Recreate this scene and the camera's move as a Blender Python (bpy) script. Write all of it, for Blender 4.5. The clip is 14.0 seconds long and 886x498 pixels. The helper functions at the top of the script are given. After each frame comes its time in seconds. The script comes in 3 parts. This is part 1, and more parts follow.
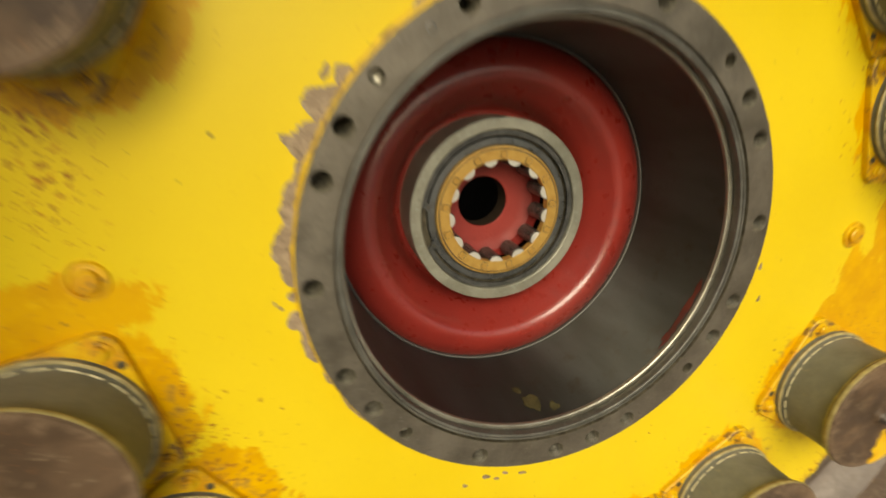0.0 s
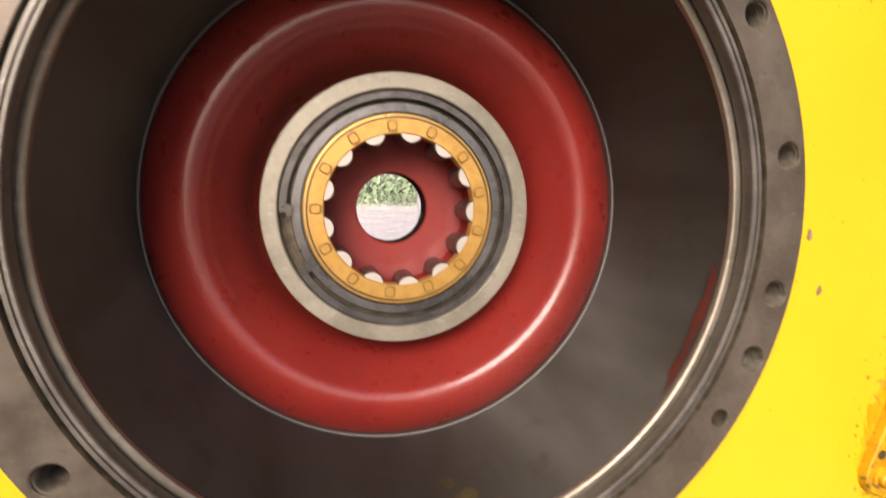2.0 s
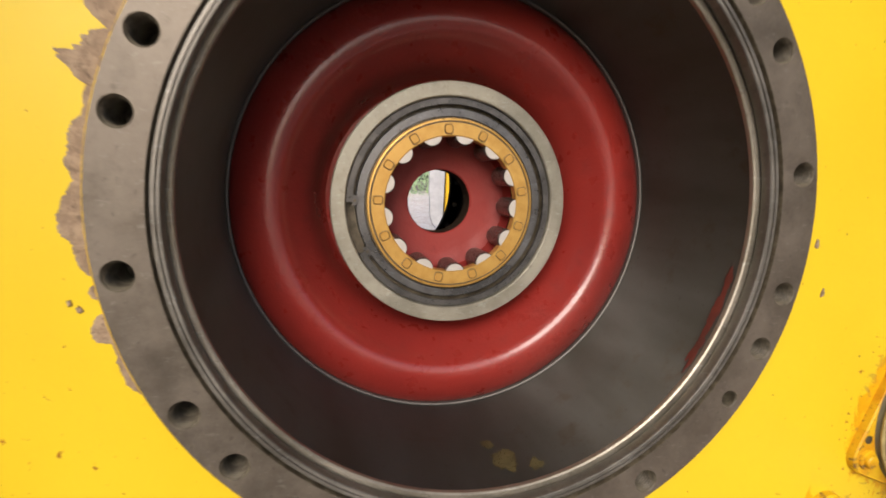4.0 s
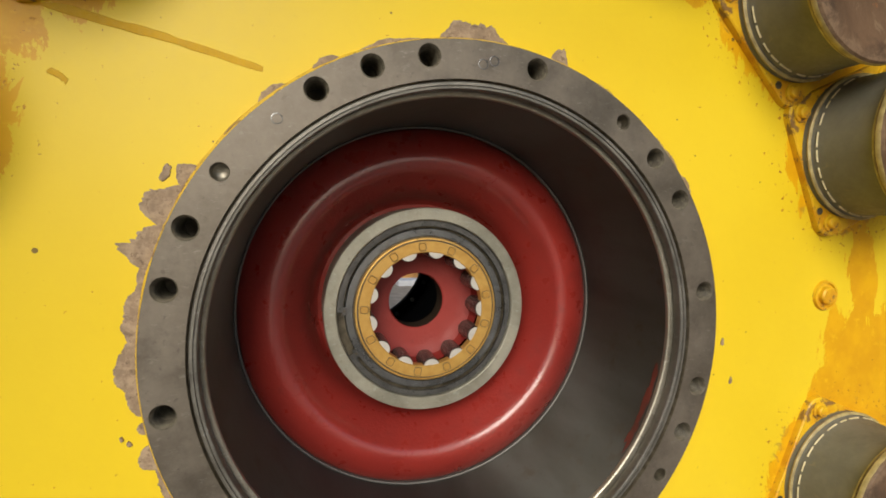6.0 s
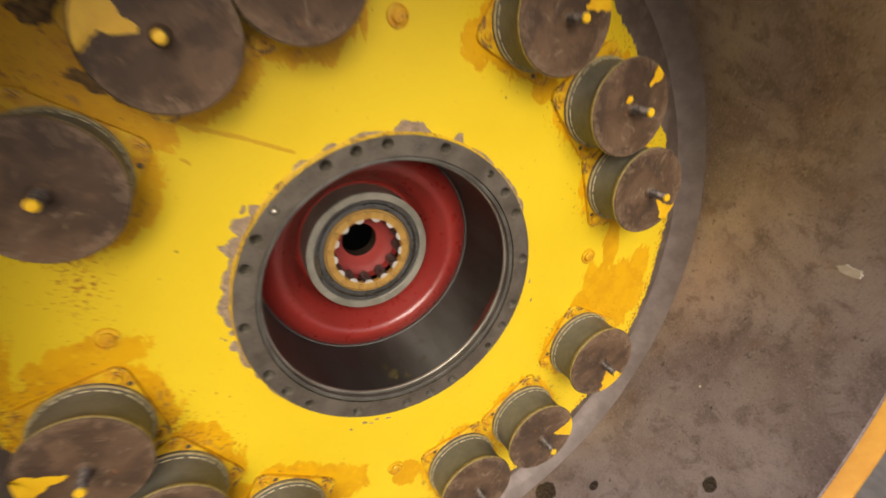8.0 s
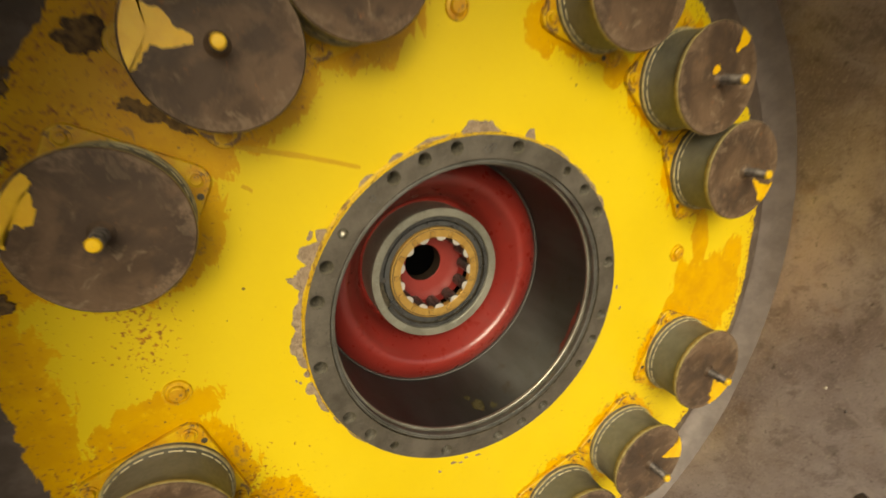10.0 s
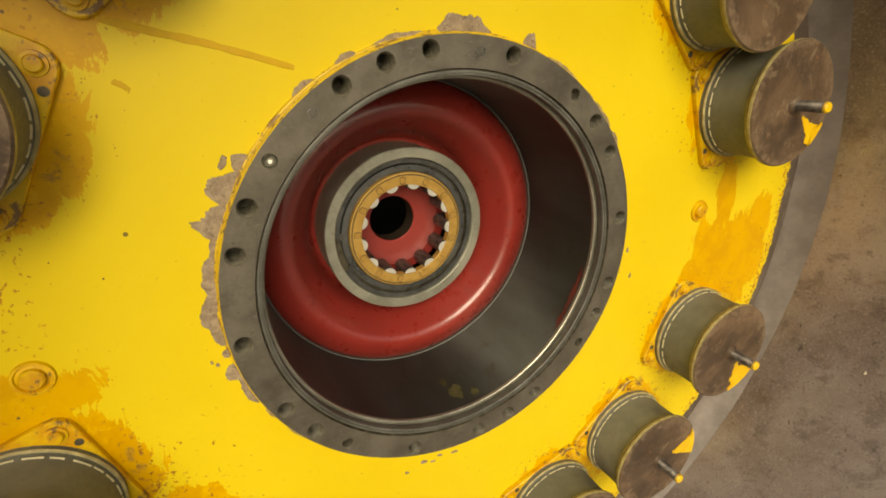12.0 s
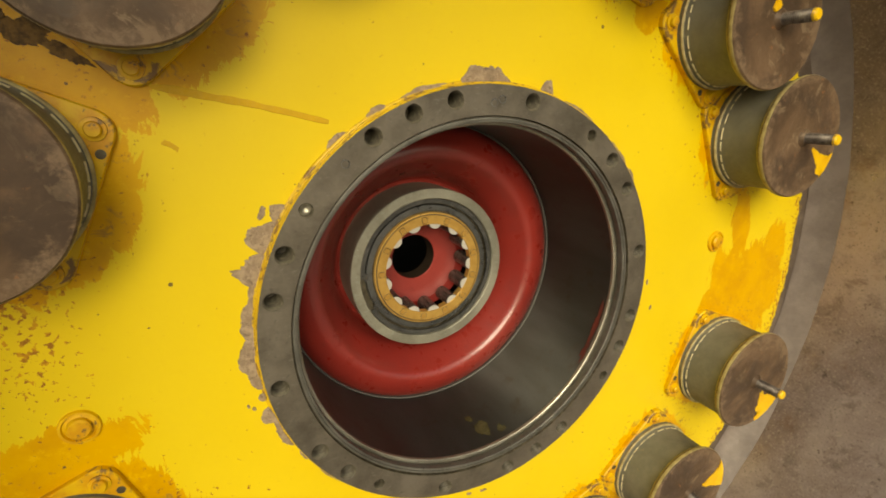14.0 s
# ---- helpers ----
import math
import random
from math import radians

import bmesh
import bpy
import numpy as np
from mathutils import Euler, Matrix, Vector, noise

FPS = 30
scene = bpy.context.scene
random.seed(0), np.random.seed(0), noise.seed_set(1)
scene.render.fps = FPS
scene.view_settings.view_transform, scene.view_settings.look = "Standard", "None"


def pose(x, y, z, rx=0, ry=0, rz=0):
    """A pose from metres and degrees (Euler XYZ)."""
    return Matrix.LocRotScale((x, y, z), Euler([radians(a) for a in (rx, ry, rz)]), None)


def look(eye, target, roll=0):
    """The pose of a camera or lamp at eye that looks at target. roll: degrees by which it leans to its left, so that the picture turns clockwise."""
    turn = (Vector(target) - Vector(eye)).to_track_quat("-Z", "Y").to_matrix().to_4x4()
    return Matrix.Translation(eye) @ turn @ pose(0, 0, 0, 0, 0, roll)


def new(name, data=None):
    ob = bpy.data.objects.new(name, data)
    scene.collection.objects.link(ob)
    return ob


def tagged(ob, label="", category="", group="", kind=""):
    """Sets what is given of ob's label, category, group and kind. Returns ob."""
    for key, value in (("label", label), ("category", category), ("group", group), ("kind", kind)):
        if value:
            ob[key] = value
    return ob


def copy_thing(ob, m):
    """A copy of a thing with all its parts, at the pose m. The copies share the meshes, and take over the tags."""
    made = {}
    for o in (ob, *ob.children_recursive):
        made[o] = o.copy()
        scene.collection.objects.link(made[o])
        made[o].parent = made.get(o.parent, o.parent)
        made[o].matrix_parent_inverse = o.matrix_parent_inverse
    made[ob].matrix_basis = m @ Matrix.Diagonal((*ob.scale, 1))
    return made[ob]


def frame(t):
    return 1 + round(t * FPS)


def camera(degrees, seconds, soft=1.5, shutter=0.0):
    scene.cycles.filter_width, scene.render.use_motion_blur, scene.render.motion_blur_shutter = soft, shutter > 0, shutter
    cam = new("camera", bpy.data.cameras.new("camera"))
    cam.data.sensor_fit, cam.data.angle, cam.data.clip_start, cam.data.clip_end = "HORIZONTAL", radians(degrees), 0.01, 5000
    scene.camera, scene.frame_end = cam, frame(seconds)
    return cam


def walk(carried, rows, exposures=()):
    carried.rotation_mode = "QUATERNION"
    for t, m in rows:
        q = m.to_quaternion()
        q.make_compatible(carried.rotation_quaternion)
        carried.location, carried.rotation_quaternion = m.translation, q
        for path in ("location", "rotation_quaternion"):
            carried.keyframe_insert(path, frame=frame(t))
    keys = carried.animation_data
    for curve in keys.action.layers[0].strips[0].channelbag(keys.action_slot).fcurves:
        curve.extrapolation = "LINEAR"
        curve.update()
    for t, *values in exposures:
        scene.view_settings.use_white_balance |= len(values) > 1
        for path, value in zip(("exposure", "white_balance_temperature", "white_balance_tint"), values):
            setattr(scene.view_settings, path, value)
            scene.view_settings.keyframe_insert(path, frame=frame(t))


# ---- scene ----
cam = camera(83.8, 14.0, 1.7, 0.8)
PATH = [
    (0, (-0.254, -0.397, 0.744), (0.352, 1.422, 0.174), 7.1),
    (0.5, (-0.162, -0.339, 0.647), (0.34, 1.566, 0.306), 4.7),
    (1, (-0.111, -0.267, 0.65), (0.277, 1.679, 0.405), 3.0),
    (1.5, (-0.087, -0.256, 0.655), (0.394, 1.674, 0.447), 2.3),
    (2, (-0.063, -0.266, 0.636), (0.393, 1.668, 0.406), -0.0),
    (2.2, (-0.056, -0.267, 0.629), (0.381, 1.668, 0.372), 0.5),
    (4.3, (-0.121, -0.331, 0.651), (0.317, 1.601, 0.377), 2.7),
    (4.5, (-0.125, -0.344, 0.658), (0.321, 1.591, 0.417), 2.5),
    (5, (-0.133, -0.346, 0.664), (0.366, 1.58, 0.46), 2.3),
    (5.5, (-0.134, -0.364, 0.721), (0.394, 1.559, 0.575), 1.2),
    (6, (-0.131, -0.383, 0.728), (0.395, 1.542, 0.59), 0.9),
    (6.5, (-0.135, -0.388, 0.707), (0.356, 1.535, 0.46), 1.8),
    (7, (-0.172, -0.436, 0.758), (0.643, 1.348, 0.366), 2.8),
    (7.5, (-0.244, -0.541, 0.876), (0.474, 1.238, 0.313), 3.3),
    (8, (-0.283, -0.656, 0.976), (0.6, 0.986, 0.253), 7.7),
    (8.2, (-0.308, -0.668, 0.998), (0.469, 1.017, 0.251), 6.1),
    (10.3, (-0.316, -0.527, 0.88), (0.482, 1.201, 0.265), -0.6),
    (10.5, (-0.299, -0.493, 0.829), (0.597, 1.163, 0.156), 2.4),
    (11, (-0.258, -0.459, 0.829), (0.701, 1.165, 0.163), 3.3),
    (11.5, (-0.252, -0.454, 0.831), (0.58, 1.224, 0.13), 2.5),
    (12, (-0.242, -0.452, 0.839), (0.58, 1.232, 0.139), 1.6),
    (12.5, (-0.247, -0.444, 0.844), (0.571, 1.245, 0.153), 1.0),
    (13, (-0.258, -0.435, 0.854), (0.551, 1.271, 0.196), -0.0),
    (13.5, (-0.271, -0.443, 0.856), (0.533, 1.291, 0.27), -0.0),
    (14, (-0.267, -0.452, 0.854), (0.548, 1.277, 0.268), -0.2),
]
LIGHT = [(0, 0.08, 7200, 3), (0.7, 0.12, 6900, 8), (1.05, 0.45, 6850, 15), (1.5, 0.56, 6750, 22), (2.2, 0.45, 6750, 26), (5, 0.09, 6300, 14), (6.5, 0.05, 6350, 11), (7.5, 0.05, 6500, 13), (8.2, 0.08, 6700, 18), (10.4, 0.05, 7500, 4), (14, 0.06, 7550, 4)]
walk(cam, [(t, look(eye, target, roll)) for t, eye, target, roll in PATH], LIGHT)

ZC = 0.62            # height of the drum's axis
PLATE_Y = 0.012      # face of the painted drum head
R_BOLTS = 0.235      # bolt circle of the bearing housing
R_SHELL = 0.645      # inside of the drum shell
R_MOUNT = 0.457      # circle on which the rubber mounts stand
RIM_Y = -0.408       # open edge of the shell
FAR_Y = 1.2          # the drum's other head

# ---- world, sun ----
world = bpy.data.worlds.new("sky")
scene.world = world
world.use_nodes = True
wn = world.node_tree.nodes
sky = wn.new("ShaderNodeTexSky")
sky.sky_type = "NISHITA"
sky.sun_disc = False
sky.sun_elevation = radians(30)
sky.sun_rotation = radians(198)
sky.dust_density = 3.0
wn["Background"].inputs["Strength"].default_value = 0.105
world.node_tree.links.new(sky.outputs[0], wn["Background"].inputs["Color"])

sun = new("sun", bpy.data.lights.new("sun", "SUN"))
sun.data.energy = 2.6
sun.data.angle = radians(36)
sun.data.color = (1.0, 0.93, 0.80)
sun.matrix_world = look((-1.9, -5.0, 3.3), (0, 0, 0.62))


# ---- materials ----
class Paint:
    """A node material under construction."""

    def __init__(self, name, rough=0.5, metal=0.0, spec=0.5):
        self.m = bpy.data.materials.new(name)
        self.m.use_nodes = True
        self.t = self.m.node_tree
        self.b = self.t.nodes["Principled BSDF"]
        self.b.inputs["Roughness"].default_value = rough
        self.b.inputs["Metallic"].default_value = metal
        self.b.inputs["Specular IOR Level"].default_value = spec
        self.co = self.t.nodes.new("ShaderNodeTexCoord").outputs["Object"]

    def put(self, node, index, value):
        if isinstance(value, bpy.types.NodeSocket):
            self.t.links.new(value, node.inputs[index])
        else:
            node.inputs[index].default_value = value

    def noise(self, scale, detail=4.0, rough=0.55, vec=None, distort=0.0):
        n = self.t.nodes.new("ShaderNodeTexNoise")
        self.put(n, "Vector", vec or self.co)
        self.put(n, "Scale", scale)
        self.put(n, "Detail", detail)
        self.put(n, "Roughness", rough)
        self.put(n, "Distortion", distort)
        return n.outputs["Fac"]

    def cells(self, scale):
        n = self.t.nodes.new("ShaderNodeTexVoronoi")
        self.put(n, "Vector", self.co)
        self.put(n, "Scale", scale)
        return n.outputs["Distance"]

    def stretch(self, x, y, z):
        n = self.t.nodes.new("ShaderNodeMapping")
        self.put(n, "Vector", self.co)
        n.inputs["Scale"].default_value = (x, y, z)
        return n.outputs[0]

    def op(self, kind, a, b=0.0):
        n = self.t.nodes.new("ShaderNodeMath")
        n.operation = kind
        self.put(n, 0, a)
        self.put(n, 1, b)
        return n.outputs[0]

    def step(self, value, low, high, out_low=0.0, out_high=1.0):
        n = self.t.nodes.new("ShaderNodeMapRange")
        n.interpolation_type = "SMOOTHSTEP"
        for i, v in enumerate((value, low, high, out_low, out_high)):
            self.put(n, i, v)
        return n.outputs[0]

    def mix(self, fac, a, b):
        n = self.t.nodes.new("ShaderNodeMix")
        n.data_type = "RGBA"
        for i, v in ((0, fac), (6, a), (7, b)):
            if isinstance(v, tuple) and len(v) == 3:
                v = (*v, 1.0)
            self.put(n, i, v)
        return n.outputs[2]

    def field(self, name):
        n = self.t.nodes.new("ShaderNodeAttribute")
        n.attribute_name = name
        return n.outputs["Fac"]

    def radius(self):
        """Distance from the part's own y axis, and the angle round it."""
        s = self.t.nodes.new("ShaderNodeSeparateXYZ")
        self.t.links.new(self.co, s.inputs[0])
        x, z = s.outputs["X"], s.outputs["Z"]
        r = self.op("SQRT", self.op("ADD", self.op("MULTIPLY", x, x), self.op("MULTIPLY", z, z)))
        return r, self.op("ARCTAN2", z, x), s.outputs["Y"]

    def chance(self):
        return self.t.nodes.new("ShaderNodeObjectInfo").outputs["Random"]

    def done(self, color=None, rough=None, metal=None, bump=None, height=0.001, strength=0.5):
        if color is not None:
            self.put(self.b, "Base Color", (*color, 1.0) if isinstance(color, tuple) else color)
        if rough is not None:
            self.put(self.b, "Roughness", rough)
        if metal is not None:
            self.put(self.b, "Metallic", metal)
        if bump is not None:
            n = self.t.nodes.new("ShaderNodeBump")
            n.inputs["Distance"].default_value = height
            n.inputs["Strength"].default_value = strength
            self.t.links.new(bump, n.inputs["Height"])
            self.t.links.new(n.outputs[0], self.b.inputs["Normal"])
        return self.m


def plate_paint():
    p = Paint("sprayed yellow paint", 0.42, 0.0, 0.28)
    broad, mid, fine = p.noise(5, 5), p.noise(26, 6, 0.62), p.noise(150, 5, 0.65)
    lemon = p.mix(p.step(broad, 0.35, 0.7), (0.715, 0.535, 0.018), (0.675, 0.495, 0.014))
    jag = p.op("MULTIPLY", p.op("SUBTRACT", p.noise(30, 7, 0.70, p.stretch(1.5, 1.0, 0.6), 0.7), 0.5), 2.9)
    old = p.step(p.op("ADD", p.field("old_paint"), jag), -0.04, 0.05)
    orange = p.mix(p.step(mid, 0.38, 0.66), (0.66, 0.370, 0.003), (0.59, 0.310, 0.003))
    orange = p.mix(p.step(p.noise(60, 6, 0.7), 0.56, 0.68, 0, 0.6), orange, (0.74, 0.46, 0.010))
    col = p.mix(old, lemon, orange)
    # rust freckles and stains
    speck = p.step(p.op("ADD", p.noise(175, 3, 0.6), p.op("MULTIPLY", p.field("rust"), 0.29)), 0.69, 0.75)
    col = p.mix(speck, col, p.mix(p.step(fine, 0.4, 0.6), (0.30, 0.125, 0.015), (0.54, 0.27, 0.012)))
    stain = p.step(p.op("ADD", p.noise(42, 6, 0.7, distort=0.8), p.op("MULTIPLY", p.field("grime"), 0.50)), 0.73, 0.84, 0, 0.7)
    col = p.mix(stain, col, p.mix(fine, (0.16, 0.085, 0.022), (0.44, 0.26, 0.06)))
    dots = p.op("LESS_THAN", p.op("ADD", p.cells(38), p.op("MULTIPLY", p.step(p.noise(9, 3), 0.52, 0.62), -0.045)), 0.03)
    col = p.mix(p.op("MULTIPLY", dots, 0.9), col, (0.12, 0.075, 0.03))
    # bare metal where the paint has gone
    bare = p.step(p.op("ADD", p.field("bare"), p.op("MULTIPLY", jag, 0.7)), -0.02, 0.03)
    col = p.mix(bare, col, p.mix(p.step(mid, 0.4, 0.65), (0.085, 0.064, 0.05), (0.135, 0.105, 0.084)))
    rough = p.op("ADD", p.op("MULTIPLY", fine, 0.2), p.op("ADD", p.op("MULTIPLY", bare, 0.2), 0.30))
    relief = p.op("SUBTRACT", p.op("ADD", p.op("MULTIPLY", mid, 0.3), p.op("MULTIPLY", fine, 0.12)),
                  p.op("ADD", p.op("MULTIPLY", bare, 0.5), p.op("MULTIPLY", speck, 0.25)))
    return p.done(col, rough, None, relief, 0.0012, 0.5)


def worn_yellow(name, rust=0.56, dirt=0.6, fresh=(0.68, 0.43, 0.008), old=(0.58, 0.29, 0.004)):
    p = Paint(name, 0.45)
    a, b = p.noise(30, 6, 0.65), p.noise(130, 5, 0.65)
    col = p.mix(p.step(a, 0.4, 0.62), fresh, old)
    col = p.mix(p.step(p.noise(55, 7, 0.7, distort=0.6), rust, rust + 0.07), col, (0.21, 0.115, 0.035))
    col = p.mix(p.step(b, dirt, dirt + 0.08, 0, 0.8), col, (0.12, 0.075, 0.035))
    return p.done(col, p.op("ADD", p.op("MULTIPLY", b, 0.3), 0.3), None, p.op("ADD", a, b), 0.001, 0.5)


def primer():
    p = Paint("bare primer", 0.7)
    a, b = p.noise(90, 6, 0.7), p.noise(320, 4, 0.7)
    col = p.mix(p.step(a, 0.38, 0.64), (0.22, 0.160, 0.105), (0.35, 0.265, 0.175))
    col = p.mix(p.step(p.noise(170, 5, 0.7), 0.56, 0.66, 0, 0.75), col, (0.105, 0.070, 0.045))
    return p.done(col, 0.75, None, p.op("ADD", a, b), 0.0008, 0.7)


def machined(name, dark, light, rough=0.36, metal=0.75, turning=900.0, smudge=0.35, oil=0.5):
    """Turned steel: faint concentric lines, oil smudges and small dings."""
    p = Paint(name, rough, metal)
    r, ang, y = p.radius()
    lines = p.op("MULTIPLY", p.op("ADD", p.op("SINE", p.op("MULTIPLY", p.op("ADD", r, y), turning * 9.0)), 1.0), 0.5)
    a, b = p.noise(16, 9, 0.72), p.noise(160, 5, 0.6)
    col = p.mix(p.step(a, 0.34, 0.66), dark, light)
    col = p.mix(p.step(p.noise(38, 7, 0.7), 0.52, 0.70, 0, smudge), col, tuple(0.5 * v for v in dark))
    col = p.mix(p.step(p.noise(95, 6, 0.75, p.stretch(1.0, 1.0, 2.6)), 0.56, 0.68, 0, 0.5), col, tuple(f * v for f, v in zip((1.35, 1.45, 1.6), light)))
    col = p.mix(p.step(b, 0.60, 0.70, 0, 0.4), col, tuple(0.6 * v for v in dark))
    gloss = p.op("ADD", p.step(a, 0.3, 0.7, rough - 0.10, rough + 0.14), p.op("MULTIPLY", b, 0.12))
    return p.done(col, gloss, None, p.op("ADD", p.op("MULTIPLY", lines, 0.15), b), 0.0003, 0.35)


def bore_steel():
    """Turned and oiled: the tool marks run round the bore and draw reflections out along its axis."""
    p = Paint("oily dark bore", 0.3, 0.9, 0.6)
    r, ang, y = p.radius()
    a, b = p.noise(13, 5, 0.55, p.stretch(1.0, 0.25, 1.0)), p.noise(70, 5, 0.6)
    col = p.mix(p.step(a, 0.25, 0.78), (0.078, 0.078, 0.066), (0.128, 0.130, 0.120))
    col = p.mix(p.step(p.noise(26, 6, 0.7), 0.54, 0.72, 0, 0.6), col, (0.085, 0.066, 0.045))
    col = p.mix(p.step(p.noise(240, 4, 0.7), 0.62, 0.70, 0, 0.5), col, (0.06, 0.05, 0.04))
    tangent = p.t.nodes.new("ShaderNodeTangent")
    tangent.direction_type = "RADIAL"
    tangent.axis = "Y"
    p.t.links.new(tangent.outputs[0], p.b.inputs["Tangent"])
    p.b.inputs["Anisotropic"].default_value = 0.93
    p.b.inputs["Anisotropic Rotation"].default_value = 0.25
    return p.done(col, p.op("ADD", p.step(a, 0.25, 0.75, 0.36, 0.43), p.op("MULTIPLY", b, 0.08)), None,
                  p.op("ADD", p.op("MULTIPLY", p.op("SINE", p.op("MULTIPLY", y, 2600.0)), 0.2), b), 0.0003, 0.25)


def red_paint(name, gloss=0.26, coat=0.7):
    """Thick brushed oxide red with orange peel, dulled by oil mist in places."""
    p = Paint(name, gloss)
    a, b, c = p.noise(7, 5), p.noise(260, 3, 0.5), p.noise(45, 5, 0.6)
    col = p.mix(p.step(a, 0.3, 0.7), (0.212, 0.0195, 0.0150), (0.268, 0.0260, 0.0185))
    col = p.mix(p.step(c, 0.58, 0.74, 0, 0.5), col, (0.175, 0.019, 0.015))
    col = p.mix(p.step(p.noise(150, 5, 0.7), 0.64, 0.72, 0, 0.5), col, (0.10, 0.016, 0.012))
    p.b.inputs["Coat Weight"].default_value = coat
    p.b.inputs["Coat Roughness"].default_value = 0.13
    return p.done(col, p.step(c, 0.3, 0.75, gloss, gloss + 0.16), None, p.op("ADD", b, p.op("MULTIPLY", c, 1.0)), 0.0009, 0.5)


def brass():
    p = Paint("machined brass", 0.3, 0.5)
    a, b = p.noise(60, 5, 0.6), p.noise(300, 4)
    col = p.mix(p.step(a, 0.35, 0.7), (0.62, 0.385, 0.105), (0.52, 0.30, 0.07))
    return p.done(col, p.op("ADD", p.op("MULTIPLY", a, 0.25), 0.2), None, b, 0.0002, 0.3)


def bright_steel(name, tone=0.72, rough=0.28, metal=0.85):
    p = Paint(name, rough, metal)
    a = p.noise(120, 5, 0.6)
    return p.done(p.mix(a, (tone * 0.8, tone * 0.77, tone * 0.70), (tone, tone * 0.97, tone * 0.90)),
                  p.op("ADD", p.op("MULTIPLY", a, 0.2), rough - 0.1), None, a, 0.0002, 0.3)


def rubber():
    p = Paint("grey green rubber", 0.6)
    a, b = p.noise(22, 5, 0.6), p.noise(190, 5, 0.65)
    r, ang, y = p.radius()
    col = p.mix(p.step(a, 0.3, 0.7), (0.122, 0.121, 0.096), (0.190, 0.187, 0.150))
    col = p.mix(p.step(p.noise(60, 6, 0.7, distort=0.4), 0.60, 0.72, 0, 0.6), col, (0.24, 0.20, 0.11))
    col = p.mix(p.op("MULTIPLY", p.chance(), 0.35), col, (0.075, 0.075, 0.06))
    return p.done(col, p.step(b, 0.3, 0.7, 0.5, 0.72), None, p.op("ADD", b, a), 0.0006, 0.5)


def rusty_plate():
    p = Paint("rusty brown steel", 0.5, 0.0, 0.16)
    shift = p.t.nodes.new("ShaderNodeVectorMath")
    p.put(shift, 0, p.co)
    p.put(shift, 1, p.chance())
    v = shift.outputs[0]
    a, b, c = p.noise(16, 6, 0.62, v, 0.5), p.noise(90, 6, 0.7, v), p.noise(34, 7, 0.7, v, 0.8)
    col = p.mix(p.step(a, 0.35, 0.65), (0.074, 0.048, 0.030), (0.140, 0.090, 0.055))
    col = p.mix(p.step(c, 0.56, 0.64, 0, 0.7), col, (0.21, 0.155, 0.10))
    col = p.mix(p.step(p.noise(13, 7, 0.66, v, 0.4), 0.49, 0.60, 0, 0.6), col, (0.050, 0.035, 0.026))
    col = p.mix(p.step(b, 0.62, 0.72, 0, 0.6), col, (0.30, 0.12, 0.04))
    r, ang, y = p.radius()
    worn = p.op("MULTIPLY", p.step(p.op("ADD", r, p.op("MULTIPLY", p.op("SUBTRACT", p.noise(28, 7, 0.72, v, 0.6), 0.5), 0.11)), 0.062, 0.078), p.step(p.noise(120, 6, 0.75, v), 0.36, 0.58, 0.25, 0.9))
    col = p.mix(worn, col, (0.185, 0.128, 0.082))
    return p.done(col, p.step(c, 0.3, 0.7, 0.30, 0.58), None, p.op("ADD", p.op("MULTIPLY", b, 0.6), c), 0.0010, 0.6)


def shell_steel():
    p = Paint("mill scale shell steel", 0.5, 0.35)
    a, b, c = p.noise(4.5, 6, 0.62, distort=0.6), p.noise(95, 6, 0.7), p.noise(22, 6, 0.66, distort=0.5)
    col = p.mix(p.step(a, 0.34, 0.66), (0.205, 0.164, 0.160), (0.365, 0.318, 0.318))
    col = p.mix(p.step(c, 0.48, 0.68, 0, 0.55), col, (0.105, 0.075, 0.068))
    col = p.mix(p.step(b, 0.58, 0.68, 0, 0.6), col, (0.38, 0.34, 0.30))
    grit = p.noise(280, 4, 0.75)
    col = p.mix(p.step(grit, 0.56, 0.64, 0, 0.6), col, (0.42, 0.37, 0.35))
    col = p.mix(p.step(grit, 0.42, 0.34, 0, 0.6), col, (0.05, 0.038, 0.032))
    col = p.mix(p.step(p.noise(60, 7, 0.7), 0.62, 0.70, 0, 0.7), col, (0.045, 0.03, 0.024))
    col = p.mix(p.step(p.noise(13, 6, 0.7), 0.56, 0.70, 0, 0.4), col, (0.17, 0.085, 0.045))
    return p.done(col, p.step(c, 0.3, 0.7, 0.27, 0.46), None, p.op("ADD", p.op("ADD", p.op("MULTIPLY", b, 0.7), p.op("MULTIPLY", grit, 0.5)), c), 0.0014, 0.5)


def plain(name, dark, light, rough=0.6, metal=0.0, scale=40.0, bump=0.0006):
    p = Paint(name, rough, metal)
    a, b = p.noise(scale, 5, 0.62), p.noise(scale * 6, 4, 0.6)
    return p.done(p.mix(p.step(a, 0.32, 0.68), dark, light), p.step(b, 0.3, 0.7, rough - 0.1, rough + 0.1), None, p.op("ADD", a, b), bump, 0.5)


